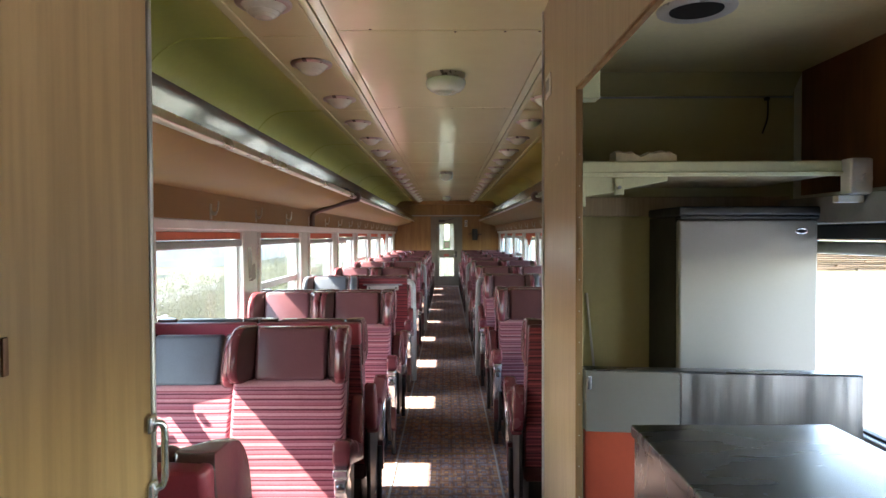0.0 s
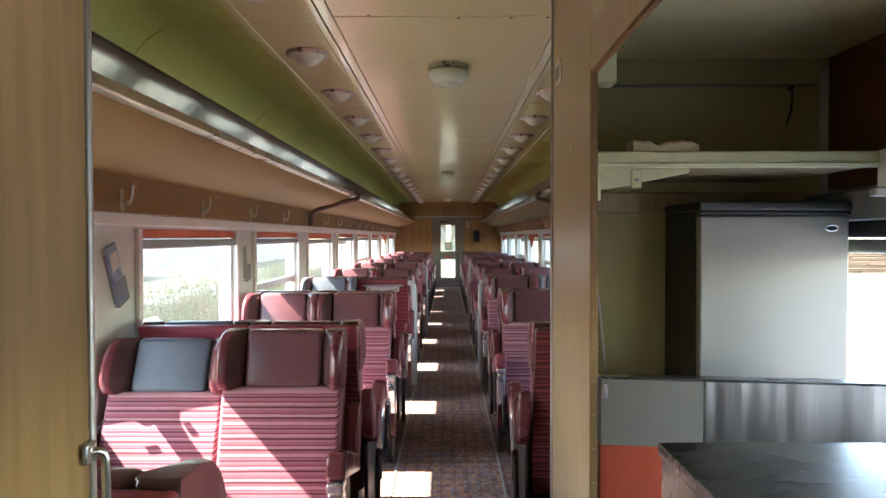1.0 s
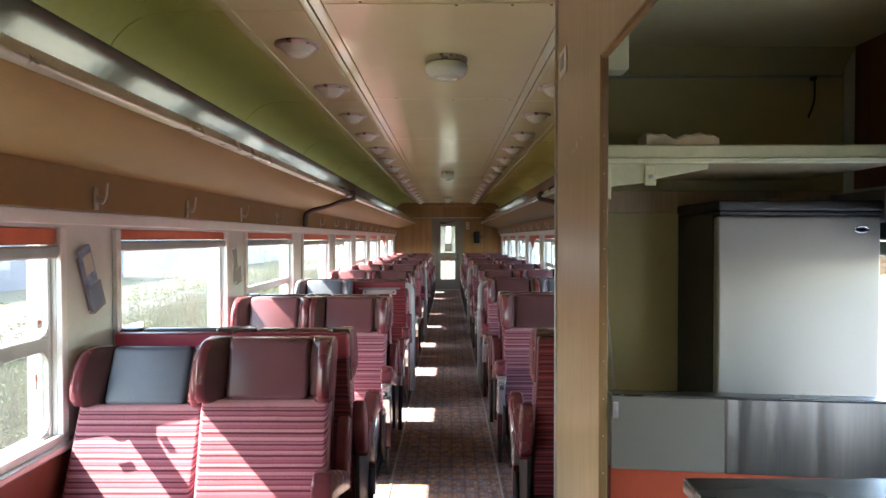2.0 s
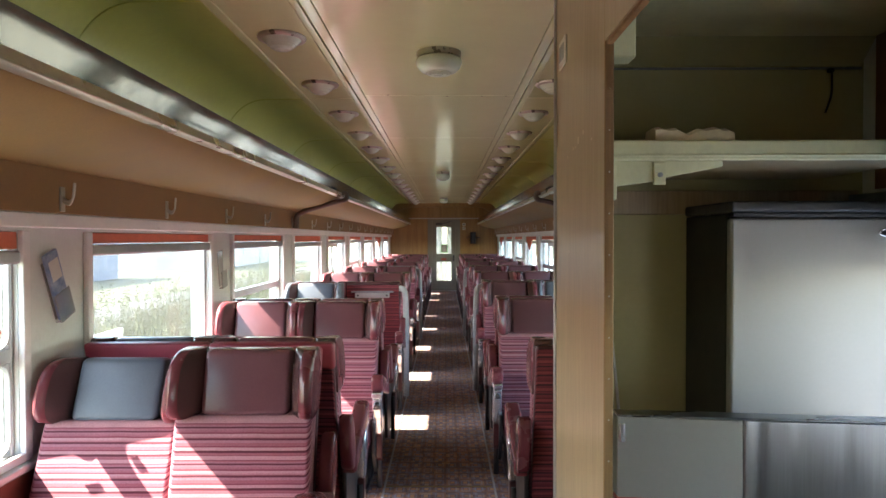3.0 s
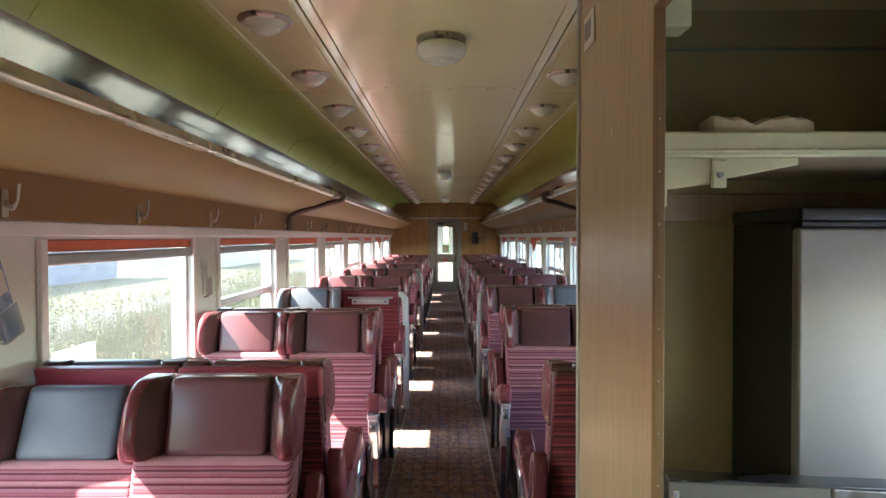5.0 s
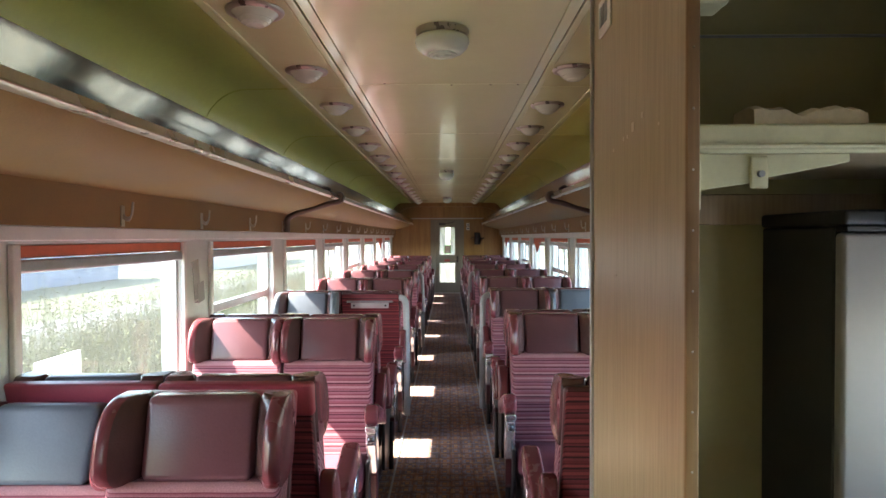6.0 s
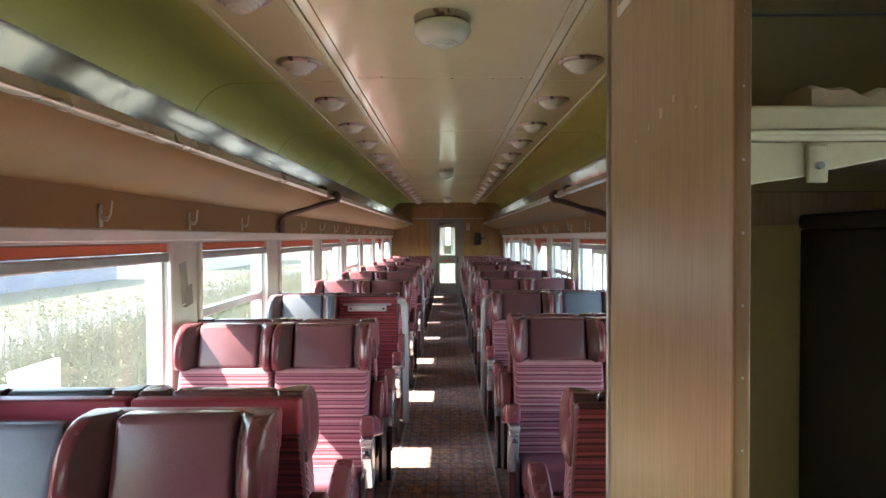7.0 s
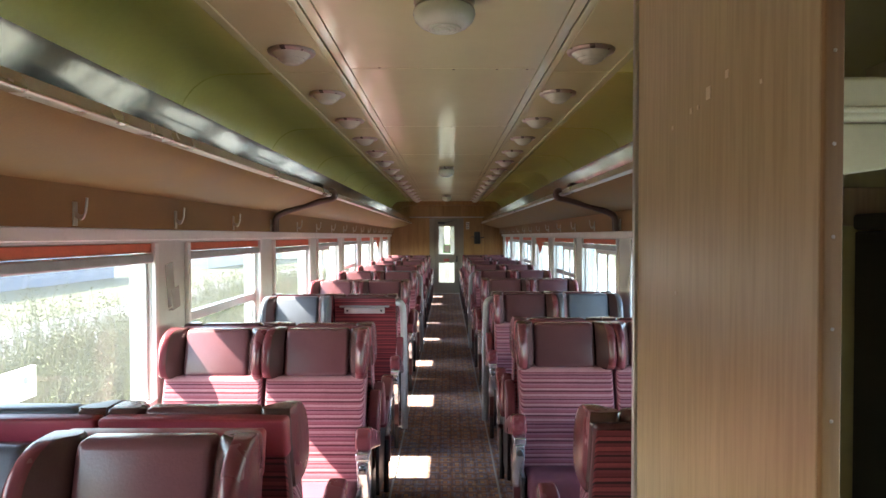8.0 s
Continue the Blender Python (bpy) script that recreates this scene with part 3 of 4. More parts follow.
def ceiling_vent():
    v = thing("ceiling_air_outlet", "round cream ceiling air outlet with ringed cap", "vent", (0, 0, 0), "outlets along the ceiling")
    part("base", lathe([(0.132, 0.0), (0.134, 0.01), (0.128, 0.024), (0.120, 0.026)], (0, 0, 0), 40, -1), M_LAMP_RIM, v)
    part("bowl", lathe([(0.119, 0.024), (0.134, 0.034), (0.137, 0.046), (0.128, 0.066), (0.104, 0.084), (0.075, 0.091)], (0, 0, 0), 40, -1), M_LAMP_GLASS, v)
    bm = lathe([(0.074, 0.089), (0.072, 0.096), (0.066, 0.097), (0.064, 0.093), (0.052, 0.094), (0.050, 0.099), (0.044, 0.099), (0.042, 0.095), (0.026, 0.096), (0.024, 0.100), (0.002, 0.101)], (0, 0, 0), 40, -1)
    part("ringed_cap", bm, M_LAMP_GLASS, v)
    return v


first = ceiling_vent()
small = Matrix.Diagonal((0.86, 0.86, 1.14, 1.0))
first.matrix_basis = pose(0.004, 3.58, CEIL) @ small
for y in (9.4, 15.2):
    copy_thing(first, pose(0.004, y, CEIL) @ small)
# small screws of the ceiling panels
bm = bmesh.new()
for y in SEAMS:
    for x in (-0.34, 0.05, 0.28, 0.44):
        lathe([(0.007, 0), (0.006, 0.002), (0.001, 0.003)], (x, y + (0.02 if x > 0 else -0.02), CEIL), 8, -1, bm=bm)
for i in range(14):
    lathe([(0.006, 0), (0.005, 0.002), (0.001, 0.003)], (0.51, 2.3 + 0.36 * i, CEIL), 8, -1, bm=bm)
whole("ceiling_screws", bm, M_GAP, "small dark screws in the ceiling panels", "screws", kind="stuff")

# ---- luggage racks ----


def luggage_rack(sx):
    y0, y1 = (0.72, FRONT) if sx < 0 else (2.53, FRONT)
    r = thing("luggage_rack", "long tan luggage rack with a stainless front rail", "rack", (0, y0, 1.53), "racks above the windows")
    Y = y1 - y0 - 0.002

    def pr(pts, name, m, label="", bev=0.0):
        return part(name, prism([(sx * x, z - 1.53) for x, z in pts], "y", 0.002, Y, bev), m, r, label)

    under = [(1.372, 1.690), (1.30, 1.703), (1.20, 1.722), (1.10, 1.746), (1.0, 1.785), (RAIL + 0.028, 1.842)]
    pr(under + [(x, z + 0.018) for x, z in under[::-1]], "underside", M_RACK, "tan panel under the rack")
    pr([(1.365, 1.535), (1.362, 1.693), (1.40, 1.70), (1.40, 1.535)], "hook_board", M_HOOKBOARD, "brown board that carries the hooks")
    pr([(RAIL + 0.03, 1.815), (RAIL - 0.004, 1.815), (RAIL - 0.012, 1.820), (RAIL - 0.012, 1.826), (RAIL - 0.006, 1.830), (RAIL + 0.002, 1.857), (RAIL + 0.03, 1.857)], "lip", M_LIP, "pale aluminium lip")
    band = []
    for k in range(9):
        t = k / 8
        band.append((RAIL + 0.031 - 0.037 * t - 0.0008 * math.sin(math.pi * t), 1.858 + 0.096 * t))
    pr(band + [(x + 0.012, z) for x, z in band[::-1]], "front_band", M_RAIL, "polished stainless band")
    pr([(RAIL + 0.05, 1.905), (RAIL + 0.05, 1.917), (1.40, 1.80), (1.40, 1.788)], "shelf", M_HOOKBOARD)
    for k, y in enumerate(SEAMS):
        if y0 + 0.1 < y < y1:
            part("joint_clip", box(*sorted((sx * (RAIL - 0.013), sx * (RAIL - 0.004))), y - y0 - 0.275, y - y0 - 0.235, 0.288, 0.302, 0.003, 2), M_LIP, r)
    return r


for sx in (-1, 1):
    luggage_rack(sx)


def coat_hook():
    h = thing("coat_hook", "small metal coat hook on the brown hook board", "hook", (0, 0, 0), "hooks under the rack")
    part("plate", box(0.0, 0.008, -0.014, 0.014, -0.06, 0.03, 0.003, 2), M_BRASS, h)
    part("prong", tube(rounded([(0.004, 0, -0.006), (0.022, 0, -0.026), (0.044, 0, -0.018), (0.050, 0, 0.045)], 0.018), 0.005, 8), M_BRASS, h)
    part("stub", tube(rounded([(0.004, 0, -0.02), (0.03, 0, -0.038), (0.04, 0, -0.02)], 0.012), 0.005, 8), M_BRASS, h)
    return h


hook = coat_hook()
first = True
for sx in (-1, 1):
    for i in range(18):
        y = 2.646 + 0.87 * i
        if y < (0.9 if sx < 0 else 2.8) or y > FRONT - 0.3:
            continue
        m = pose(sx * 1.366, y, 1.60, 0, 0, 0 if sx < 0 else 180)
        if first:
            hook.matrix_basis, first = m, False
        else:
            copy_thing(hook, m)


def rack_bracket(sx, y):
    b = thing("rack_bracket", "dark brown bent tube bracket under the luggage rack", "bracket", (sx * WALL, y, 1.54), "brackets of the racks")
    pts = [(-(WALL - RAIL) - 0.006, 0.315), (-(WALL - RAIL) - 0.045, 0.312), (-(WALL - RAIL) - 0.045, 0.255), (-(WALL - RAIL) + 0.06, 0.235), (-0.20, 0.150), (-0.128, 0.115), (-0.124, -0.005)]
    for k, dy in enumerate((-0.02, 0.02)):
        part("tube", tube(rounded([(-sx * -x, dy, z) if sx > 0 else (-x, dy, z) for x, z in pts], 0.035), 0.021, 10), M_BROWN_TUBE, b)
    part("clip", box(*sorted((sx * (-(WALL - RAIL) - 0.045), sx * (-(WALL - RAIL) - 0.005))), -0.03, 0.03, 0.295, 0.325, 0.006, 2), M_BROWN_TUBE, b)
    return b


for sx in (-1, 1):
    rack_bracket(sx, 6.15)

# ---- far bulkhead with its door ----
bm = bmesh.new()
box(-WALL, -0.40, FRONT, FRONT + 0.06, 0, 2.55, bm=bm)
box(0.40, WALL, FRONT, FRONT + 0.06, 0, 2.55, bm=bm)
box(-0.40, 0.40, FRONT, FRONT + 0.06, 1.95, 2.55, bm=bm)
whole("wall_far", bm, M_BULK, "golden wood veneer end bulkhead", "wall", kind="structure", smooth=0)
whole("trim", prism([(-1.3, 2.06), (-1.23, 2.16), (-1.1, 2.24), (-0.9, 2.283), (0.9, 2.283), (1.1, 2.24), (1.23, 2.16), (1.3, 2.06), (1.3, 2.4), (-1.3, 2.4)], "y", FRONT - 0.12, FRONT - 0.002, 0.01), M_BULK, "arched wood header at the bulkhead", "trim", kind="structure")
whole("trim", box(-WALL + 0.02, WALL - 0.02, FRONT - 0.02, FRONT - 0.001, 1.965, 1.99, 0.004), M_ALU, "metal strip across the bulkhead", "trim", kind="structure")
door = thing("door_1", "grey coach end door with two glass panes, closed", "door", (0, FRONT, 0), kind="structure")
for a, b in ((-0.44, -0.315), (0.315, 0.44)):
    part("door_frame", box(a, b, -0.03, 0.07, 0, 1.95, 0.008), M_DOORPAINT, door)
part("door_frame", box(-0.315, 0.315, -0.03, 0.07, 1.905, 1.95, 0.008), M_DOORPAINT, door)
part("sill", box(-0.40, 0.40, -0.14, -0.031, 0.009, 0.02, 0.004), M_ALU, door)
for x0, x1, z0, z1 in ((-0.315, -0.20, 0.01, 1.905), (0.20, 0.315, 0.01, 1.905), (-0.20, 0.20, 1.74, 1.905), (-0.20, 0.20, 0.80, 1.02), (-0.20, 0.20, 0.01, 0.29)):
    part("door_panel", box(x0, x1, 0.0, 0.045, z0, z1, 0.004), M_DOORPAINT, door)
for z0, z1 in ((1.02, 1.74), (0.29, 0.80)):
    p = part("pane", box(-0.20, 0.20, 0.018, 0.024, z0, z1), M_PANE, door, smooth=0)
    p.visible_shadow = False
handle = part("door_handle", box(0.245, 0.285, -0.02, 0.0, 0.82, 0.98, 0.004), M_BLACK, door)
part("lever", tube(rounded([(0.265, -0.02, 0.9), (0.265, -0.06, 0.9), (0.19, -0.06, 0.9)], 0.02), 0.009), M_CHROME, handle)
part("notice", box(-0.085, 0.10, 0.010, 0.014, 1.05, 1.27, 0.001, 1), M_GREEN_PAPER, door, "green edged paper notice")
part("notice_sheet", box(-0.065, 0.08, 0.006, 0.009, 1.075, 1.245, 0.001, 1), M_PAPER, door)
part("sticker", box(-0.075, 0.065, -0.004, -0.001, 0.84, 0.90, 0.001, 1), M_RED_STICKER, door, "red sticker")
part("door_closer", box(-0.22, -0.04, -0.07, -0.001, 1.80, 1.86, 0.012), M_BLACK, door, "black door closer")
part("closer_arm", tube([(-0.05, -0.05, 1.83), (0.12, -0.10, 1.87), (0.2, -0.032, 1.91)], 0.009), M_BLACK, door)
# vestibule beyond the door
bm = bmesh.new()
# left wall is left open at mid height, added to let sunlight in
box(-0.9, -0.86, FRONT + 0.06, FRONT + 1.4, 0, 0.8, bm=bm)
box(-0.9, -0.86, FRONT + 0.06, FRONT + 1.4, 1.95, 2.3, bm=bm)
box(0.86, 0.9, FRONT + 0.06, FRONT + 1.4, 0, 2.3, bm=bm)
box(-0.9, 0.9, FRONT + 0.06, FRONT + 1.4, -0.06, 0, bm=bm)
box(-0.9, 0.9, FRONT + 0.06, FRONT + 1.4, 2.3, 2.36, bm=bm)
for a, b in ((-0.86, -0.05), (0.08, 0.86)):
    box(a, b, FRONT + 1.36, FRONT + 1.4, 0, 2.3, bm=bm)
whole("wall_vestibule", bm, M_CREAM, "pale vestibule walls beyond the end door", "wall", kind="structure", smooth=0)

phone = thing("wall_intercom", "black wall intercom with handset on the bulkhead", "intercom", (0.79, FRONT - 0.002, 1.44))
part("case", box(-0.075, 0.075, -0.07, 0.0, -0.15, 0.16, 0.012, 2), M_PLASTIC, phone)
part("handset", box(-0.04, 0.0, -0.11, -0.071, -0.12, 0.13, 0.012, 2), M_PLASTIC, phone)
part("cord", tube(rounded([(-0.06, -0.05, 0.02), (-0.14, -0.04, 0.04), (-0.17, -0.02, 0.0)], 0.04), 0.007), M_PLASTIC, phone)
part("arm", tube([(0.05, -0.04, 0.0), (0.18, -0.05, 0.02)], 0.012), M_PLASTIC, phone)
for z in (1.81, 1.71):
    s = thing("wall_sign", "small white sign with dark marks on the bulkhead", "sign", (0.545, FRONT - 0.001, z), "signs on the bulkhead")
    part("plate", box(-0.04, 0.04, -0.006, 0.0, -0.04, 0.04, 0.002, 1), M_PAPER, s)
    part("mark", box(-0.026, -0.006, -0.009, -0.0065, -0.022, 0.022, 0.001, 1), M_BLACK, s)
    part("mark", box(0.006, 0.026, -0.009, -0.0065, -0.022, 0.022, 0.001, 1), M_BLACK, s)

# ---- seats ----
W = 0.2425   # half of one seat's width


def lean(z):
    return -(1.05 - z) * 0.25


def slab(x0, x1, z0, z1, d0, d1, bev, seg=3, steps=1):
    """A leaning block between depths d0 and d1 in front of the shell's back."""
    pts = [(lean(z0) - d0, z0), (lean(z1) - d0, z1), (lean(z1) - d1, z1), (lean(z0) - d1, z0)]
    return prism(pts, "x", x0, x1, bev, seg)


def train_seat(arm, pad=None, end_frame=False, tray=False, label="", drop=0.0, back=True, cap=True):
    """One seat that looks along -y; arm: the side of its armrest, -1, 0 or 1."""
    seat = thing("train_seat", label or "maroon vinyl winged train seat with striped upholstery", "seat", (0, 0, 0), "seats along the aisle")
    pad = pad or M_PAD
    upper = []
    if back:
        upper = seat_back(seat, pad, cap, M_SLATE if pad == M_SLATE and not drop else M_VINYL)
    if drop:
        tip = Matrix.Translation((0, -0.22, 0.34)) @ Matrix.Rotation(radians(-drop), 4, "X") @ Matrix.Translation((0, 0.22, -0.34 - 0.025))
        for o in upper:
            o.matrix_basis = tip
    return seat_base(seat, arm, end_frame, tray)


def seat_back(seat, pad, cap, wings):
    part("back_shell", slab(-W + 0.004, W - 0.004, 0.22, 1.028, 0.002, 0.045, 0.016, 3), M_VINYL_DARK, seat, "brown vinyl back shell")
    if cap:
        part("back_cap", slab(-W, W, 0.925, 1.035, -0.012, 0.05, 0.014, 3), M_VINYL_RED, seat, "red vinyl cover over the top of the back")
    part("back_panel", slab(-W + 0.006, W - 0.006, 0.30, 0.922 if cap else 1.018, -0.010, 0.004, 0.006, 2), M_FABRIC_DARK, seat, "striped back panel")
    bm = slab(-W + 0.004, W - 0.004, 0.30, 0.826, 0.04, 0.142, 0.018, 4)
    part("back_cushion", bm, M_FABRIC, seat, "pink and maroon striped back cushion")
    part("headrest", slab(-0.156, 0.156, 0.822, 1.044, 0.050, 0.128, 0.022, 4), pad, seat)
    for s in (-1, 1):
        # wing: an ear with a flat inner face, deepest at mid height
        bm = bmesh.new()
        prof = [(0.158, 0.05), (0.160, 0.118), (0.172, 0.145), (0.203, 0.215), (0.212, 0.228), (0.226, 0.234), (0.240, 0.226), (W + 0.006, 0.205), (W + 0.007, 0.12), (W + 0.004, 0.03), (0.222, 0.008), (0.175, 0.02)]
        rings = []
        for i in range(15):
            u = -1 + 2 * i / 14
            u = 0.995 * math.sin(u * math.pi / 2)
            e = (1 - abs(u) ** 2.7) ** (1 / 2.7)
            z = 0.930 + 0.117 * u
            ring = []
            for x, d in prof:
                d2 = 0.075 + (d - 0.075) * (0.12 + 0.88 * e)
                x2 = 0.185 + (x - 0.185) * (0.78 + 0.22 * e ** 0.7) if x > 0.185 else x + (0.185 - x) * 0.25 * (1 - e)
                ring.append(bm.verts.new((s * x2, lean(z) - d2, z)))
            rings.append(ring)
        nn = len(prof)
        for a, b in zip(rings, rings[1:]):
            for i in range(nn):
                f = bm.faces.new((a[i], a[(i + 1) % nn], b[(i + 1) % nn], b[i]))
                f.material_index = 1 if i in (0, 1, 2, 9, 10, 11) else 0
        bm.faces.new(rings[0])
        bm.faces.new(rings[-1])
        part("wing", bm, wings, seat, smooth=50).data.materials.append(M_WING)
    return list(seat.children)


def seat_base(seat, arm, end_frame, tray):
    part("seat_cushion", prism([(-0.625, 0.27), (-0.625, 0.41), (-0.50, 0.405), (-0.20, 0.335), (-0.20, 0.25)], "x", -W + 0.004, W - 0.004, 0.035, 4), M_SEAT_TOP, seat, "plum seat cushion")
    part("seat_front", box(-W + 0.01, W - 0.01, -0.61, -0.20, 0.22, 0.265, 0.012, 2), M_VINYL_DARK, seat)
    part("pedestal", box(-W + 0.03, W - 0.03, -0.48, -0.22, 0.02, 0.225, 0.01, 2), M_BLACK, seat, "black steel pedestal")
    part("foot", box(-W + 0.02, W - 0.02, -0.54, -0.10, 0.009, 0.035, 0.006, 2), M_BLACK, seat)
    if arm:
        a0 = arm * (W + 0.002)
        a1 = arm * (W + 0.068)
        x0, x1 = sorted((a0, a1))
        prof = [(-0.14, 0.47), (-0.15, 0.545), (-0.30, 0.605), (-0.49, 0.674), (-0.54, 0.678), (-0.566, 0.655), (-0.568, 0.60), (-0.545, 0.582), (-0.40, 0.545)]
        rest = part("armrest", prism(prof, "x", x0, x1, 0.022, 4), M_VINYL, seat, "padded maroon armrest")
        cx = (x0 + x1) / 2
        part("cap", box(cx - 0.029, cx + 0.029, -0.582, -0.50, 0.552, 0.586, 0.008, 3), M_CHROME, rest, "chrome cap")
        # chrome knuckle that narrows into a blade below
        br = part("arm_bracket", prism([(-0.574, 0.551), (-0.505, 0.551), (-0.47, 0.50), (-0.455, 0.42), (-0.45, 0.335), (-0.515, 0.335), (-0.535, 0.42), (-0.570, 0.49)], "x", cx - 0.025, cx + 0.025, 0.010, 3), M_CHROME, seat, "chrome armrest bracket")
        part("lower_blade", prism([(-0.513, 0.334), (-0.452, 0.334), (-0.445, 0.20), (-0.475, 0.17), (-0.505, 0.20)], "x", cx - 0.021, cx + 0.021, 0.006, 2), M_VINYL_DARK, br, "dark brown lower blade")
        own = lathe([(0.016, 0), (0.016, 0.004), (0.012, 0.009), (0.002, 0.010)], (0, 0, 0), 14)
        bmesh.ops.rotate(own, verts=own.verts, cent=(0, 0, 0), matrix=Matrix.Rotation(radians(90), 3, "X"))
        bmesh.ops.translate(own, verts=own.verts, vec=(cx, -0.572, 0.517))
        part("bolt", own, M_STEEL, br)
        part("side_panel", prism([(-0.16, 0.10), (-0.14, 0.55), (-0.25, 0.56), (-0.42, 0.42), (-0.56, 0.40), (-0.57, 0.24), (-0.46, 0.10)], "x", x0 + 0.004, x0 + 0.024 if arm > 0 else x1 - 0.004, 0.006, 2) if arm > 0 else prism([(-0.16, 0.10), (-0.14, 0.55), (-0.25, 0.56), (-0.42, 0.42), (-0.56, 0.40), (-0.57, 0.24), (-0.46, 0.10)], "x", x1 - 0.024, x1 - 0.004, 0.006, 2), M_BLACK, seat, "dark side panel")
        part("leg", tube([(cx, -0.455, 0.31), (cx, -0.44, 0.12), (cx, -0.44, 0.010)], 0.016, 10), M_BLACK, seat, "dark steel leg")
        # oval pad at the back end of the armrest
        prof = [(-0.11 + 0.06 * math.cos(math.tau * i / 14) + 0.03 * math.sin(math.tau * i / 14), 0.615 + 0.125 * math.sin(math.tau * i / 14)) for i in range(14)]
        part("arm_pad", prism(prof, "x", cx - 0.026, cx + 0.026, 0.018, 4), M_VINYL, seat, "oval maroon side pad")
    if end_frame:
        s = arm or 1
        pts = [(s * (W - 0.02), lean(0.985) - 0.05, 0.985), (s * (W + 0.052), 0.005, 0.985), (s * (W + 0.060), -0.005, 0.75), (s * (W + 0.062), -0.008, 0.012)]
        part("end_frame", tube(rounded(pts, 0.07, 6), 0.026, 12), M_TUBE, seat, "grey painted steel end frame")
    if tray:
        t = part("magazine_rail", box(-0.155, 0.155, 0.0, 0.022, 0.905, 0.95, 0.006, 2), M_ALU, seat, "grey metal rail on the seat back")
        part("ledge", box(-0.19, 0.19, -0.004, 0.03, 0.953, 0.966, 0.004, 2), M_GREY, t, "thin grey ledge")
        for x in (-0.13, 0.13):
            part("screw", box(x - 0.008, x + 0.008, 0.021, 0.027, 0.92, 0.935, 0.002, 1), M_BLACK, t)
    return seat


MASTERS = {}


def put_seat(x, y, away, arm, slate=False, frame_bar=False, tray=False, turn=0.0, lift=0.0, drop=0.0, back=True, cap=True):
    key = (arm, slate, frame_bar, tray, drop, back, cap)
    m = pose(x, y, lift, 0, 0, (180 if away else 0) + turn)
    if key in MASTERS:
        copy_thing(MASTERS[key], m)
    else:
        label = ""
        if not back:
            label = "train seat base whose backrest is turned over"
        elif drop:
            label = "reclined maroon train seat with a slate blue headrest"
        elif slate:
            label = "maroon winged train seat with a slate blue headrest"
        elif tray:
            label = "train seat seen from its striped back with a metal rail"
        elif not cap and not frame_bar:
            label = "train seat with a red and black striped back"
        elif frame_bar:
            label = "maroon train seat with a grey steel end frame"
        MASTERS[key] = train_seat(arm, M_SLATE if slate else None, frame_bar, tray, label, drop, back, cap)
        MASTERS[key].matrix_basis = m


rng = random.Random(4)
ROWS_Y = 1.65
for sx, y_start, n0 in ((-1, 1.10, 0), (1, 1.32, 1)):
    for n in range(n0, 10):
        yr = y_start + ROWS_Y * n              # back of the seat that looks away
        inner, outer = sx * 0.622, sx * 1.112
        j = rng.uniform(-0.012, 0.012)
        for away in (True, False):
            y = yr + 0.004 if away else yr + 0.0
            if not away and n == n0:
                continue
            if away and yr > FRONT - 0.9:
                continue
            # the armrest is on the aisle's side
            arm = (-sx if not away else sx)
            if sx < 0 and n == 1:
                y += 0.04 if away else -0.03
            if n == n0:
                y -= 0.165 if sx < 0 else 0.22
            if sx < 0 and n == 0:
                inner, outer = -0.66, -1.15
            elif sx < 0 and n == 1:
                inner, outer = (-0.642, -1.132) if away else (-0.668, -1.158)
            else:
                inner, outer = sx * 0.622, sx * 1.112
            bars = n in (3, 5)
            if sx < 0 and n == 3:
                if away:
                    put_seat(inner, y, True, arm, frame_bar=True, tray=True, cap=False)
                    # hidden seat, added to block a strip of sun from the aisle floor
                    put_seat(outer, y, True, 0)
                else:
                    put_seat(outer, y, False, 0, slate=True)
                    put_seat(inner, y, False, arm, back=False)
                continue
            slate_out = (sx < 0 and n == 1) or (sx > 0 and n == 3 and not away)
            put_seat(inner, y + j, away, arm, slate=(sx < 0 and n == 5 and away), frame_bar=bars and away, cap=not (away and (bars or (sx > 0 and n == n0))), turn=rng.uniform(-0.5, 0.5))
            put_seat(outer, y + j + (0.004 if away else -0.004), away, 0, slate=slate_out, drop=8.0 if slate_out and sx < 0 and not away else 0.0, turn=rng.uniform(-0.6, 0.6))

# ---- partitions by the camera ----
bm = bmesh.new()
box(0.42, 0.4405, 1.872, 2.53, 0.0, CEIL + 0.01, 0.002, 1, bm=bm)
box(0.42, 0.4405, BACK, 1.872, 1.915, CEIL + 0.01, 0.002, 1, bm=bm)
whole("wall_partition_galley", bm, M_WOOD, "worn oak veneer partition of the galley", "wall", kind="structure")
whole("trim", box(0.4195, 0.441, 1.862, 1.8715, 0.0, 1.915, 0.002, 1), M_WOOD_EDGE, "worn dark wood edge strip", "trim", kind="structure")
whole("trim", box(0.4225, 0.438, 1.0, 1.868, 1.905, 1.9145, 0.001, 1), M_WOOD_EDGE, "dark wooden edge under the header", "trim", kind="structure")
whole("trim", box(0.412, 0.436, 2.5305, 2.545, 0.0, CEIL, 0.003, 1), M_ALU, "metal corner trim of the partition", "trim", kind="structure")
bm = bmesh.new()
for k in range(16):
    own = lathe([(0.0022, 0), (0.0018, 0.001), (0.0005, 0.0013)], (0, 0, 0), 8)
    bmesh.ops.rotate(own, verts=own.verts, cent=(0, 0, 0), matrix=Matrix.Rotation(radians(90), 3, "X"))
    bmesh.ops.translate(own, verts=own.verts, vec=(0.430, 1.862, 0.3 + 0.1 * k))
    merge(bm, own)
whole("edge_nails", bm, M_BRASS, "small nail heads along the wooden edge", "nails", kind="stuff")
bm = bmesh.new()
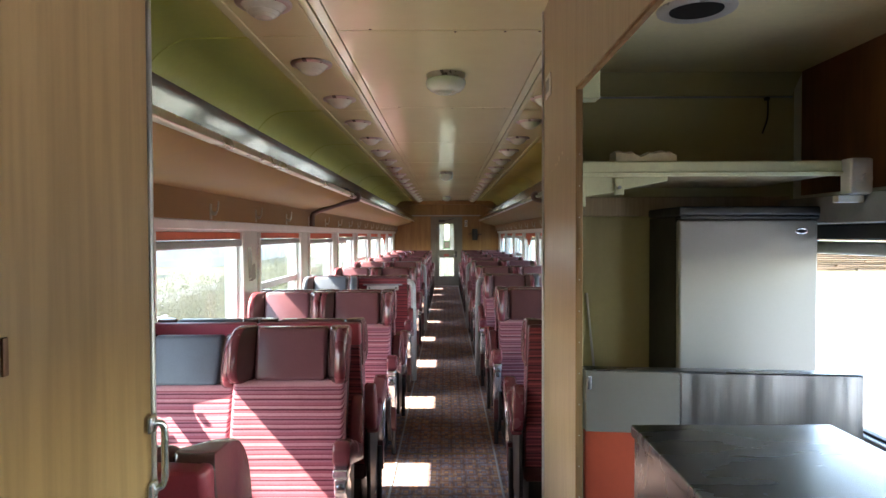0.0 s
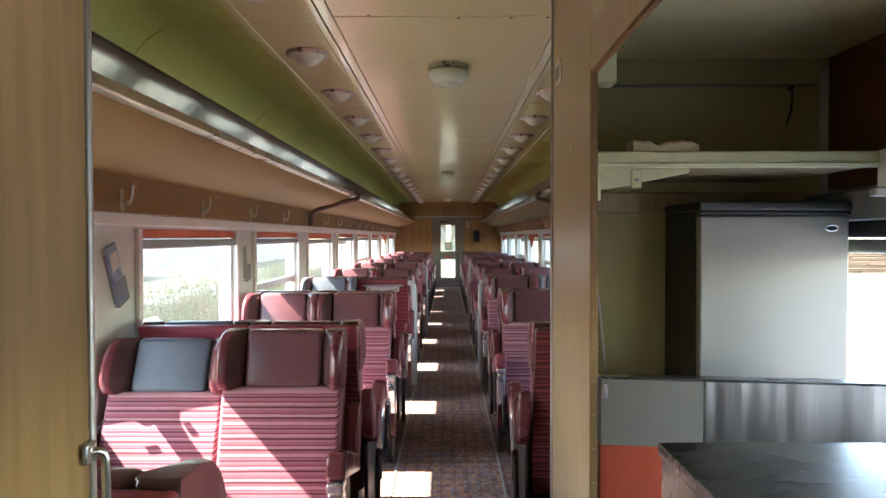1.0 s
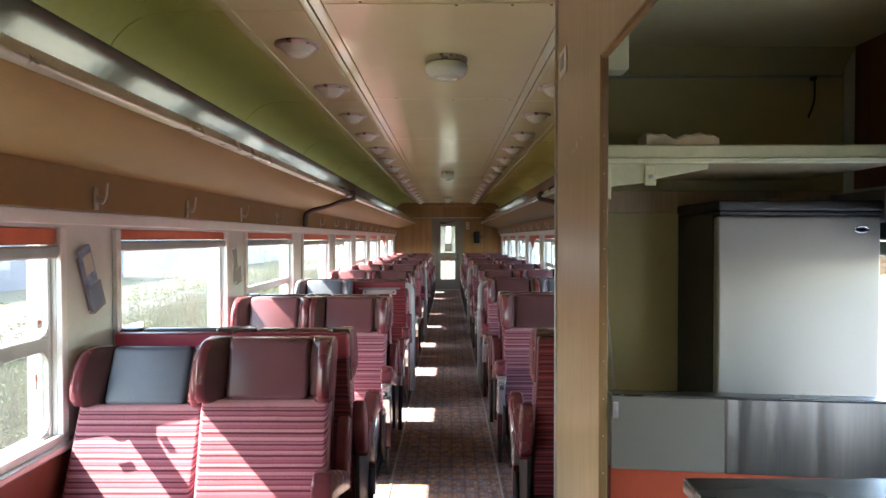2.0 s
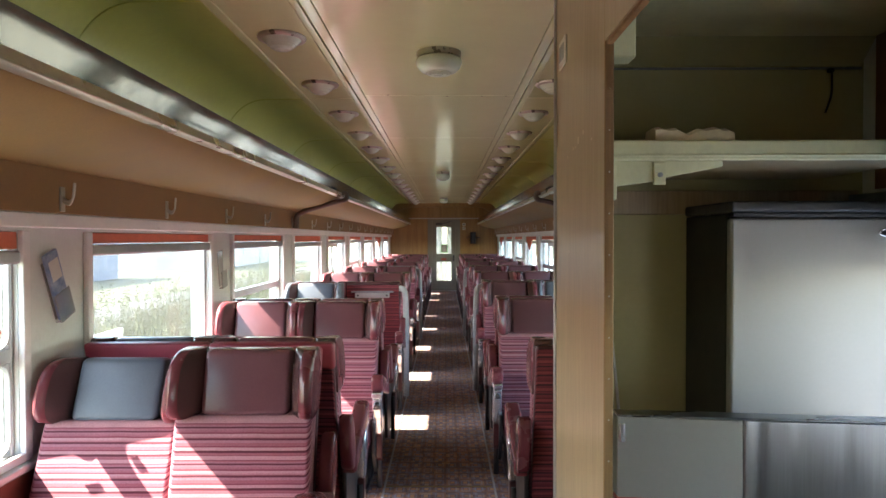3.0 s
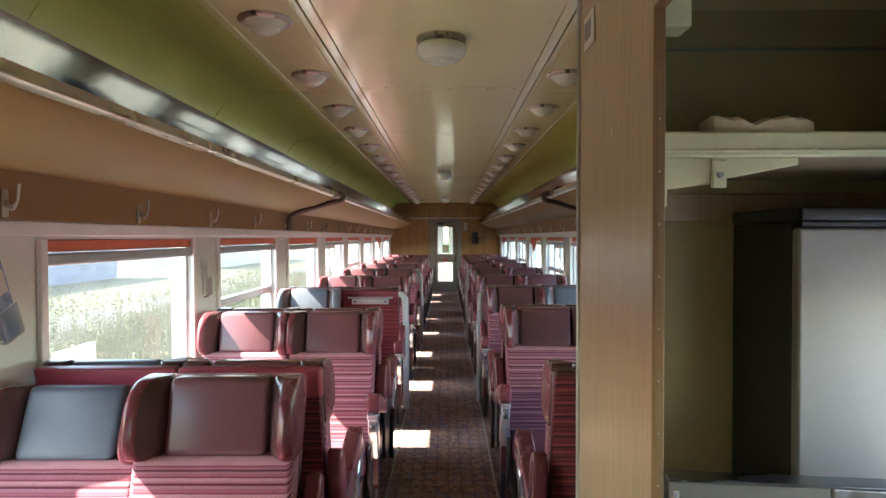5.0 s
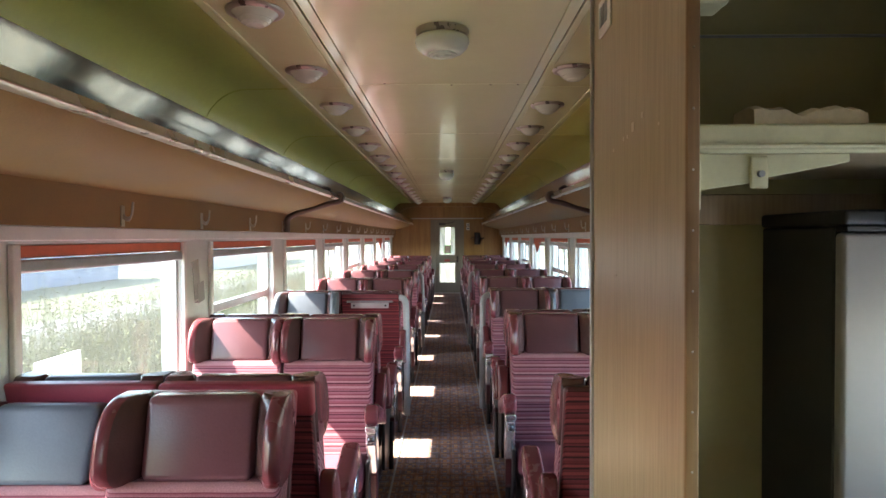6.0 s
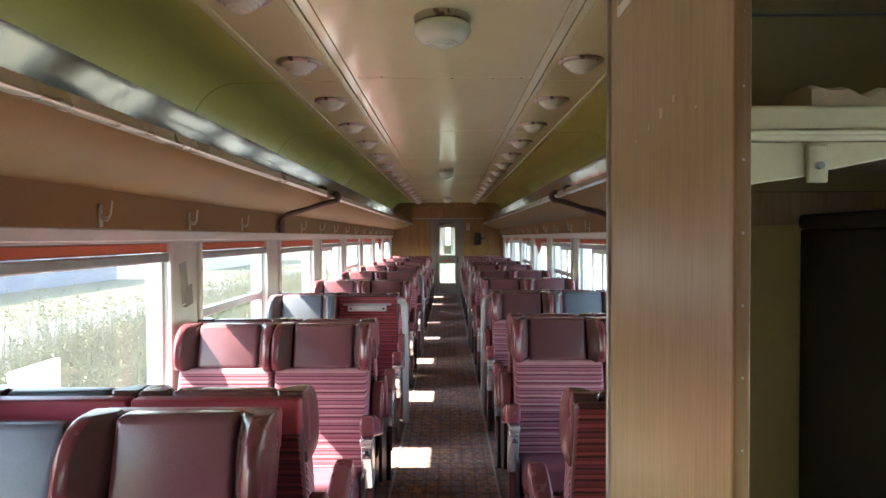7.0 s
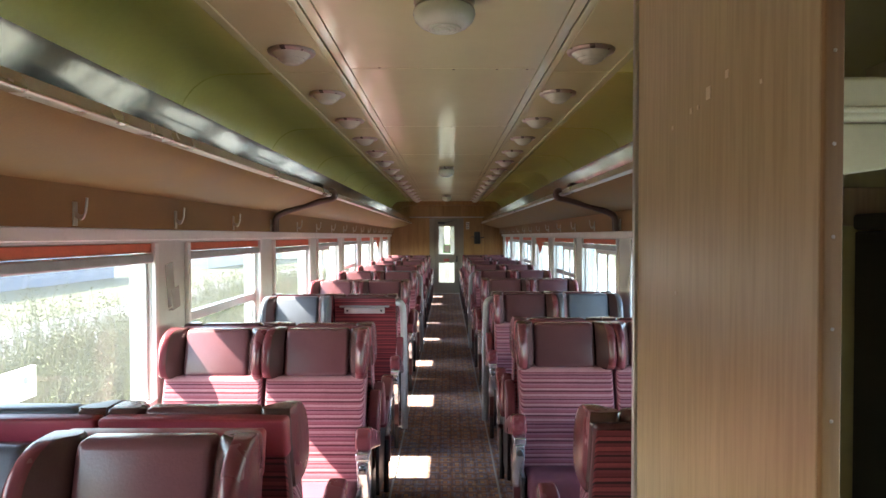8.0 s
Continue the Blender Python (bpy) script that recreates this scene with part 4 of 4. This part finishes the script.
for y, z, s in ((2.165, 1.722, 0.010), (2.10, 1.735, 0.006), (2.235, 1.708, 0.005), (2.205, 1.708, 0.004), (2.32, 1.694, 0.004), (2.30, 1.40, 0.003), (2.0, 1.70, 0.003)):
    box(0.4175, 0.4195, y - s * 0.8, y + s * 0.8, z - s, z + s, 0.001, 1, bm=bm)
whole("veneer_chips", bm, M_MARK, "small pale chips in the veneer", "marks", kind="stuff")
s = thing("wall_plate", "small cream switch plate on the partition", "plate", (0.42, 2.40, 2.04))
part("plate", box(-0.006, 0.0, -0.055, 0.055, -0.045, 0.045, 0.002, 1), M_PAPER, s)
for k in range(3):
    part("mark", box(-0.009, -0.0065, -0.036 + 0.027 * k, -0.018 + 0.027 * k, -0.025, 0.025, 0.001, 1), M_GREY, s)

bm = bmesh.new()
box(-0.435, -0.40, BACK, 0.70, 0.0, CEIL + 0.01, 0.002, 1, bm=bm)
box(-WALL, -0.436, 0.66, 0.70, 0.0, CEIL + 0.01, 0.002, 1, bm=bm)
whole("wall_partition_entry", bm, M_WOOD_BROWN, "brown oak veneer partition beside the entry", "wall", kind="structure")
whole("trim", box(-0.437, -0.397, 0.7005, 0.712, 0.0, CEIL, 0.004, 2), M_ALU, "polished metal edge of the partition", "trim", kind="structure")
h = thing("grab_handle", "chrome grab handle on the edge of the partition", "handle", (-0.397, 0.69, 1.145))
part("bar", tube(rounded([(0.0, 0, 0.045), (0.014, 0.012, 0.045), (0.014, 0.012, -0.045), (0.0, 0, -0.045)], 0.018), 0.005, 10), M_CHROME, h)
for z in (-0.045, 0.045):
    part("boss", box(-0.002, 0.006, -0.012, 0.012, z - 0.012, z + 0.012, 0.004, 2), M_CHROME, h)
h = thing("keyhole_plate", "small worn keyhole in the veneer", "keyhole", (-0.40, 0.412, 1.335))
part("plate", box(-0.001, 0.0025, -0.004, 0.004, -0.018, 0.018, 0.001, 1), M_WOOD_DARK, h)
bm = bmesh.new()
box(-0.40, 0.42, BACK - 0.05, BACK, 0, 2.5, bm=bm)
box(-WALL - 0.1, -0.40, BACK - 0.05, BACK, 0, 2.5, bm=bm)
box(0.42, WALL + 0.1, BACK - 0.05, BACK, 0, 2.5, bm=bm)
whole("wall_behind", bm, M_WOOD, "oak veneer wall behind the entry", "wall", kind="structure", smooth=0)

# ---- galley ----
whole("wall_galley", box(0.441, WALL, 2.50, 2.53, 0.0, CEIL, 0.0), M_GALLEY, "olive grey galley end wall", "wall", kind="structure", smooth=0)
whole("ceiling_4", box(0.441, WALL, BACK, 2.50, 2.10, 2.14), M_GALLEY_CEIL, "dull cream galley ceiling", "ceiling", kind="structure", smooth=0)
whole("trim", box(0.45, WALL - 0.01, 2.490, 2.4995, 2.010, 2.017, 0.002, 1), M_GREY, "narrow moulding on the galley wall", "trim", kind="structure")
whole("trim", prism([(2.42, 2.0995), (2.4995, 2.0995), (2.4995, 2.022)], "x", 0.45, WALL - 0.01), M_GALLEY, "curved joint of the galley ceiling", "trim", kind="structure")
whole("trim", box(0.442, 0.506, 1.90, 1.97, 1.885, 2.0995, 0.006, 2), M_PALE, "pale green timber block in the corner", "block", kind="structure")
whole("wall_galley_panel", box(WALL - 0.012, WALL - 0.001, BACK, 2.42, 1.60, 2.0995, 0.0), M_WOOD_DARK, "walnut veneer panel on the galley's side", "panel", kind="structure", smooth=0)
whole("trim", box(WALL - 0.10, WALL - 0.001, 1.0, 2.42, 1.48, 1.58, 0.006, 2), M_GREY, "grey ledge above the galley window", "trim", kind="structure")
whole("trim", box(WALL - 0.05, WALL - 0.001, 0.3, 2.42, 1.425, 1.478, 0.006, 2), M_BLACK, "dark blind box of the galley window", "trim", kind="structure")
whole("trim", box(WALL - 0.03, WALL + 0.034, 1.197, 2.498, SILL + 0.001, SILL + 0.075, 0.006, 2), M_ALU, "aluminium bottom rail of the galley window", "trim", kind="structure")
whole("trim", box(WALL - 0.012, WALL + 0.020, 1.197, 2.498, SILL + 0.0755, SILL + 0.085, 0.002, 1), M_BLACK, "dark seal of the galley window", "trim", kind="structure")
v = thing("galley_downlight", "round recessed ceiling light with a steel ring", "lamp", (0.735, 1.70, 2.10))
own = lathe([(0.076, 0.0), (0.112, 0.0), (0.110, 0.006), (0.097, 0.012), (0.084, 0.010), (0.076, 0.004)], (0, 0, 0), 36, -1)
part("ring", own, M_RING, v)
# flat disc below the solid ceiling, black in place of a shaded hole
part("well", lathe([(0.0755, 0.0045), (0.0755, 0.0055), (0.02, 0.0055), (0.001, 0.0055)], (0, 0, 0), 36, -1), M_WELL_SHADE, v, "flat black disc standing for the shade in the lamp well")

whole("trim", box(0.442, WALL - 0.02, 2.484, 2.4995, 1.52, 1.60, 0.003, 1), M_WOOD, "bare wooden batten on the galley wall", "batten", kind="structure")
sh = thing("wall_shelf", "thick pale green painted wooden shelf on the galley wall", "shelf", (0.442, 1.90, 1.62))
part("board", box(0.0, 0.846, 0.018, 0.585, 0.018, 0.058, 0.004, 2), M_WOOD, sh)
part("front_edge", box(0.0, 0.846, 0.0, 0.0175, 0.012, 0.062, 0.006, 2), M_PALE, sh, "pale painted front edge")
part("front_bead", box(0.0, 0.846, -0.006, -0.0005, 0.020, 0.027, 0.002, 1), M_PALE, sh)
part("upright", box(0.0, 0.016, 0.0, 0.03, -0.085, -0.001, 0.002, 1), M_PALE, sh)
br = part("shelf_bracket", prism([(0.017, -0.050), (0.148, -0.032), (0.155, -0.026), (0.30, 0.002), (0.30, 0.0175), (0.017, 0.0175)], "y", 0.05, 0.056, 0.003, 2), M_PALE, sh, "pale metal shelf bracket")
part("bracket_plate", box(0.12, 0.152, 0.042, 0.0495, -0.045, 0.012, 0.004, 2), M_PALE, br)
part("bracket_bolt", tube([(0.136, 0.0415, -0.02), (0.136, 0.034, -0.02)], 0.006, 8), M_GREY, br)
cl = thing("folded_cloth", "small folded cream cloth on the shelf", "cloth", (0.622, 1.97, 1.679))
bm = bmesh.new()
n = 14
cols = []
for i in range(n + 1):
    x = -0.055 + 0.20 * i / n
    hgt = 0.043 - 0.014 * math.exp(-((i - 6) / 1.6) ** 2) + 0.003 * math.sin(i * 1.9) - (0.012 if i == n else 0)
    cols.append([bm.verts.new((x, y, z)) for y, z in ((-0.03, 0.0), (-0.028, hgt * 0.8), (-0.005, hgt), (0.05, hgt * 0.95), (0.06, 0.0))])
for a, b in zip(cols, cols[1:]):
    for k in range(4):
        bm.faces.new((a[k], b[k], b[k + 1], a[k + 1]))
bm.faces.new(cols[0])
bm.faces.new(cols[-1][::-1])
part("cloth", bm, surface("cream_cloth", (0.72, 0.64, 0.46), 0.85, 0, 0.12, 12, 120, 0.3), cl, smooth=60)
bx = thing("switch_box", "white plastic switch box with a round knob on the shelf's end", "switch box", (1.326, 1.89, 1.62))
part("case", box(-0.036, 0.036, -0.03, 0.03, -0.05, 0.066, 0.008, 2), M_WHITE, bx)
part("knob", tube([(0.01, -0.031, 0.0), (0.01, -0.042, 0.0)], 0.016, 14), M_WHITE, bx)
part("conduit", box(-0.065, 0.02, -0.012, 0.02, -0.075, -0.0505, 0.004, 2), M_WHITE, bx)

fr = thing("refrigerator", "small silver refrigerator with a black top beside the window", "refrigerator", (1.10, 2.141, 0.0))
part("body", box(-0.25, 0.25, 0.035, 0.345, 0.06, 1.51, 0.006, 2), M_PLASTIC, fr, "black cabinet")
part("door", box(-0.252, 0.252, 0.0, 0.032, 0.08, 1.497, 0.010, 3), M_FRIDGE, fr, "silver door")
part("top_cap", box(-0.255, 0.255, -0.012, 0.345, 1.512, 1.545, 0.008, 2), M_PLASTIC, fr, "black top")
part("grip", prism([(-0.25, 1.500), (0.25, 1.500), (0.25, 1.511), (-0.25, 1.511)], "y", -0.01, 0.03, 0.002), M_PLASTIC, fr)
own = lathe([(0.5, 0.0), (0.5, 0.25), (0.43, 0.32), (0.36, 0.25), (0.34, 0.0)], (0, 0, 0), 24)
bmesh.ops.scale(own, verts=own.verts, vec=(0.046, 0.022, 0.012))
bmesh.ops.rotate(own, verts=own.verts, cent=(0, 0, 0), matrix=Matrix.Rotation(radians(90), 3, "X"))
bmesh.ops.translate(own, verts=own.verts, vec=(0.19, -0.0005, 1.455))
part("badge", own, M_CHROME, fr, "small oval chrome badge")
for x in (-0.2, 0.2):
    part("foot", box(x - 0.03, x + 0.03, 0.05, 0.3, 0.0, 0.06, 0.004, 1), M_BLACK, fr)

ct = thing("counter_screen", "low red screen with a stainless steel upper band", "counter", (0.45, 1.87, 0.0))


def skewed(z0, z1, d0, d1, bev, x0=0.0, x1=0.825):
    k = -0.10 / 0.86
    return prism([(x0, d0 + k * x0), (x1, d0 + k * x1), (x1, d1 + k * x1), (x0, d1 + k * x0)], "z", z0, z1, bev, 2)


part("panel", skewed(0.0, 0.812, 0.0, 0.03, 0.003), M_RED_PANEL, ct, "orange red laminate panel")
part("steel_band", skewed(0.813, 1.010, -0.012, 0.034, 0.004, 0.291, 0.825), M_BAND, ct, "stainless steel band")
part("steel_plate", skewed(0.813, 1.010, -0.010, 0.034, 0.004, 0.0, 0.290), M_FRIDGE, ct, "dull grey steel plate")
part("edge_rail", skewed(1.0105, 1.016, -0.014, 0.036, 0.002), M_STEEL, ct)
part("clip", box(0.004, 0.018, -0.020, -0.0125, 0.95, 0.995, 0.002, 1), M_CHROME, ct)
st = thing("metal_stick", "thin pale metal rod leaning by the partition", "rod", (0.59, 2.44, 0.0))
part("rod", tube([(0.11, 0.0, 0.009), (0.0, 0.045, 1.2)], 0.005, 8), M_ALU, st)

cb = thing("hanging_cable", "short black cable hanging on the galley wall", "cable", (1.325, 2.489, 1.86))
part("cable", tube(rounded([(0.012, -0.008, 0.145), (0.010, -0.012, 0.06), (-0.006, -0.014, 0.02), (-0.012, -0.012, 0.0)], 0.03), 0.0035, 8), M_PLASTIC, cb)
part("clip", box(0.002, 0.022, -0.008, 0.009, 0.138, 0.152, 0.003, 1), M_BLACK, cb)

cn = thing("steel_counter", "stainless steel galley counter with worn brushed top", "counter", (0.425, 0.0, 0.0))
part("top", box(0.0, 0.455, -0.6, 1.276, 0.985, 1.012, 0.004, 2), M_STEEL, cn, "brushed stainless top")
part("side", box(0.006, 0.022, -0.58, 1.268, 0.08, 0.984, 0.002, 1), M_STEEL, cn, "stainless side panel")
part("end", box(0.0225, 0.448, 1.25, 1.268, 0.08, 0.984, 0.002, 1), M_STEEL, cn)
part("back", box(0.430, 0.448, -0.58, 1.2495, 0.08, 0.984, 0.002, 1), M_STEEL, cn)
part("plinth", box(0.04, 0.42, -0.56, 1.24, 0.009, 0.0795, 0.0), M_BLACK, cn)

# ---- things on the window posts ----
def leaflet_holder(x, y, z, tilt, filled):
    h = thing("leaflet_holder", "tilted clear holder with a blue printed leaflet on the wall" if filled else "empty clear leaflet holder on the window post", "leaflet holder", (x, y, z))
    h.rotation_euler = (radians(tilt), 0, 0)
    part("back", box(0.0, 0.004, -0.045, 0.045, -0.13, 0.10, 0.001, 1), M_CLEAR, h)
    part("pocket", box(0.022, 0.026, -0.048, 0.048, -0.14, -0.03, 0.001, 1), M_CLEAR, h)
    part("bottom", box(0.0, 0.026, -0.045, 0.045, -0.144, -0.1405, 0.001, 1), M_CLEAR, h)
    if filled:
        part("leaflet", box(0.006, 0.020, -0.040, 0.040, -0.135, 0.13, 0.002, 1), M_BLUE_PRINT, h, "blue printed leaflet")
        part("leaflet_panel", box(0.0205, 0.0215, -0.03, 0.03, 0.02, 0.10, 0.0), M_PAPER, h)
    return h


leaflet_holder(-WALL + 0.003, 2.735, 1.27, 22, True)
leaflet_holder(-WALL + 0.003, 4.52, 1.26, 9, False)

# ---- outside ----
GROUND = -1.25
M_GRASS_GROUND = surface("grassy_ground", (0.11, 0.118, 0.056), 0.95, 0, 0.3, 0.6, 9, 0.3, second=(0.12, 0.124, 0.06))
M_ROAD = surface("pale_gravel_road", (0.19, 0.185, 0.185), 0.95, 0, 0.1, 0.5, 14, 0.2)
# lighter than the road, to bounce more daylight up into the galley
M_YARD = surface("light_gravel_yard", (0.40, 0.39, 0.37), 0.95, 0, 0.1, 0.5, 14, 0.2)
M_LEAF = surface("weed_leaf", (0.105, 0.122, 0.05), 0.8, 0, 0.25, 3, 20, 0.0, second=(0.14, 0.152, 0.066))
M_LEAF_PALE = surface("pale_grass_blade", (0.135, 0.147, 0.066), 0.8, 0, 0.3, 3, 20, 0.0)
M_SHED = surface("blue_grey_sheet_wall", (0.09, 0.125, 0.19), 0.5, 0, 0.1, 0.6, 8, 0.05)
M_SHED_PALE = surface("pale_sheet_wall", (0.3, 0.31, 0.32), 0.5, 0, 0.1, 0.6, 8, 0.05)
M_LOG = surface("cut_log", (0.22, 0.14, 0.08), 0.85, 0, 0.25, 9, 60, 0.2)
whole("ground", box(-600, 600, -600, 600, GROUND - 0.5, GROUND), M_GRASS_GROUND, "sunlit grassy ground", "ground", kind="structure", smooth=0)
whole("road", box(-13.0, -9.0, -80, 160, GROUND + 0.004, GROUND + 0.02), M_ROAD, "pale gravel road beside the track", "road", kind="structure", smooth=0)
whole("pavement", box(2.2, 14.0, -60, 120, GROUND + 0.004, GROUND + 0.02), M_YARD, "pale gravel yard", "yard", kind="structure", smooth=0)


def weeds(name, x0, x1, y0, y1, count, hmin, hmax, material, label, seed, blade):
    r = random.Random(seed)
    verts, faces = [], []
    for _ in range(count):
        x, y = r.uniform(x0, x1), r.uniform(y0, y1)
        h = r.uniform(hmin, hmax) * (0.6 + 0.6 * noise.noise((x * 0.5, y * 0.5, 3.0)) + 0.3)
        a = r.uniform(0, math.tau)
        bx_, by_ = r.gauss(0, 0.12) * h, r.gauss(0, 0.12) * h
        stem = []
        for k in range(4):
            t = k / 3
            w = blade * (1 - 0.85 * t)
            cx, cy, cz = x + bx_ * t * t, y + by_ * t * t, GROUND + h * t
            stem.append((cx, cy, cz))
            verts += [(cx - w * math.cos(a), cy - w * math.sin(a), cz), (cx + w * math.cos(a), cy + w * math.sin(a), cz)]
        b = len(verts) - 8
        for k in range(3):
            faces.append((b + 2 * k, b + 2 * k + 1, b + 2 * k + 3, b + 2 * k + 2))
        for _ in range(14 if blade > 0.008 else 4):
            t = r.uniform(0.25, 1.0)
            q = r.uniform(0, math.tau)
            s = r.uniform(0.04, 0.085) * (0.95 if blade > 0.008 else 0.6)
            px, py, pz = x + bx_ * t * t, y + by_ * t * t, GROUND + h * t
            ca, sa = math.cos(q), math.sin(q)
            i0 = len(verts)
            verts += [(px, py, pz), (px + s * 0.5 * ca - s * 0.22 * sa, py + s * 0.5 * sa + s * 0.22 * ca, pz + s * 0.35), (px + s * ca, py + s * sa, pz + s * 0.25), (px + s * 0.5 * ca + s * 0.22 * sa, py + s * 0.5 * sa - s * 0.22 * ca, pz + s * 0.35)]
            faces.append((i0, i0 + 1, i0 + 2, i0 + 3))
    me = bpy.data.meshes.new(name)
    me.from_pydata(verts, [], faces)
    me.materials.append(material)
    return tagged(new(name, me), label, "weeds", kind="stuff")


weeds("tall_weeds", -7.5, -3.2, 1.0, 30, 10500, 0.6, 1.9, M_LEAF, "tall green weeds beside the coach", 5, 0.012)
weeds("grass", -9.0, -2.6, 0.0, 40, 18000, 0.4, 1.2, M_LEAF_PALE, "pale sunlit grass beside the coach", 6, 0.006)
weeds("grass", 2.4, 5.0, 6.0, 40, 2500, 0.2, 0.8, M_LEAF_PALE, "pale sunlit grass beside the yard", 7, 0.006)


def shed(x, y, w, d, h, material, label):
    s = thing("shed", label, "building", (x, y, GROUND))
    part("wall", box(-w / 2, w / 2, -d / 2, d / 2, 0, h, 0.02, 1), material, s)
    part("roof", prism([(-w / 2 - 0.3, h), (0, h + 1.2), (w / 2 + 0.3, h), (w / 2 + 0.3, h + 0.12), (0, h + 1.34), (-w / 2 - 0.3, h + 0.12)], "y", -d / 2 - 0.3, d / 2 + 0.3), M_SHED_PALE, s)
    for k in range(int(d // 4)):
        part("window", box(w / 2 + 0.002, w / 2 + 0.05, -d / 2 + 1.2 + 4 * k, -d / 2 + 2.8 + 4 * k, 1.1, 2.3, 0.01, 1), M_SHED_PALE, s)
    return s


shed(-26, 26, 8, 34, 3.6, M_SHED, "long blue grey metal shed beyond the road")
shed(-24, 66, 8, 24, 4.0, M_SHED_PALE, "pale metal shed beyond the road")
shed(36, 85, 10, 30, 4.0, M_SHED, "blue grey shed beyond the yard")
lp = thing("lumber_stack", "long stack of sawn lumber beyond the yard", "lumber", (30.0, 46.0, GROUND))
rr = random.Random(3)
bm = bmesh.new()
for row in range(14):
    x = -12.0
    while x < 12:
        w = rr.uniform(2.2, 4.5)
        box(x, x + w - 0.05, rr.uniform(-0.25, 0.0), 1.2, 0.15 * row, 0.15 * row + 0.11, bm=bm)
        x += w
part("planks", bm, M_LOG, lp, smooth=0)

sb = thing("sign_board", "small white sign board on a post outside the window", "sign", (-1.86, 3.86, GROUND))
part("board", box(-0.012, 0.012, -0.17, 0.17, 2.03, 2.17, 0.003, 1), M_WHITE, sb, "white board")
part("dot", box(0.0125, 0.015, 0.08, 0.11, 2.10, 2.13, 0.001, 1), M_BLUE_PRINT, sb)
part("post", tube([(-0.03, 0.0, 0.0), (-0.03, 0.0, 2.15)], 0.016, 10), M_GREY, sb)

# the last two are unseen, placed to cast small shadows on the reclined seat
for y, z, w, hh in ((4.86, 1.105, 0.022, 0.03), (2.485, 1.114, 0.0125, 0.016), (2.465, 0.906, 0.007, 0.028)):
    st = thing("window_sticker", "small pale sticker with an orange mark on the window", "sticker", (-WALL - 0.033, y, z))
    part("label", box(0.0, 0.002, -w, w, -hh, hh, 0.0), M_PAPER, st)
    part("mark", box(0.0025, 0.004, -w * 0.6, w * 0.6, hh * 0.1, hh * 0.7, 0.0), M_BLIND, st)
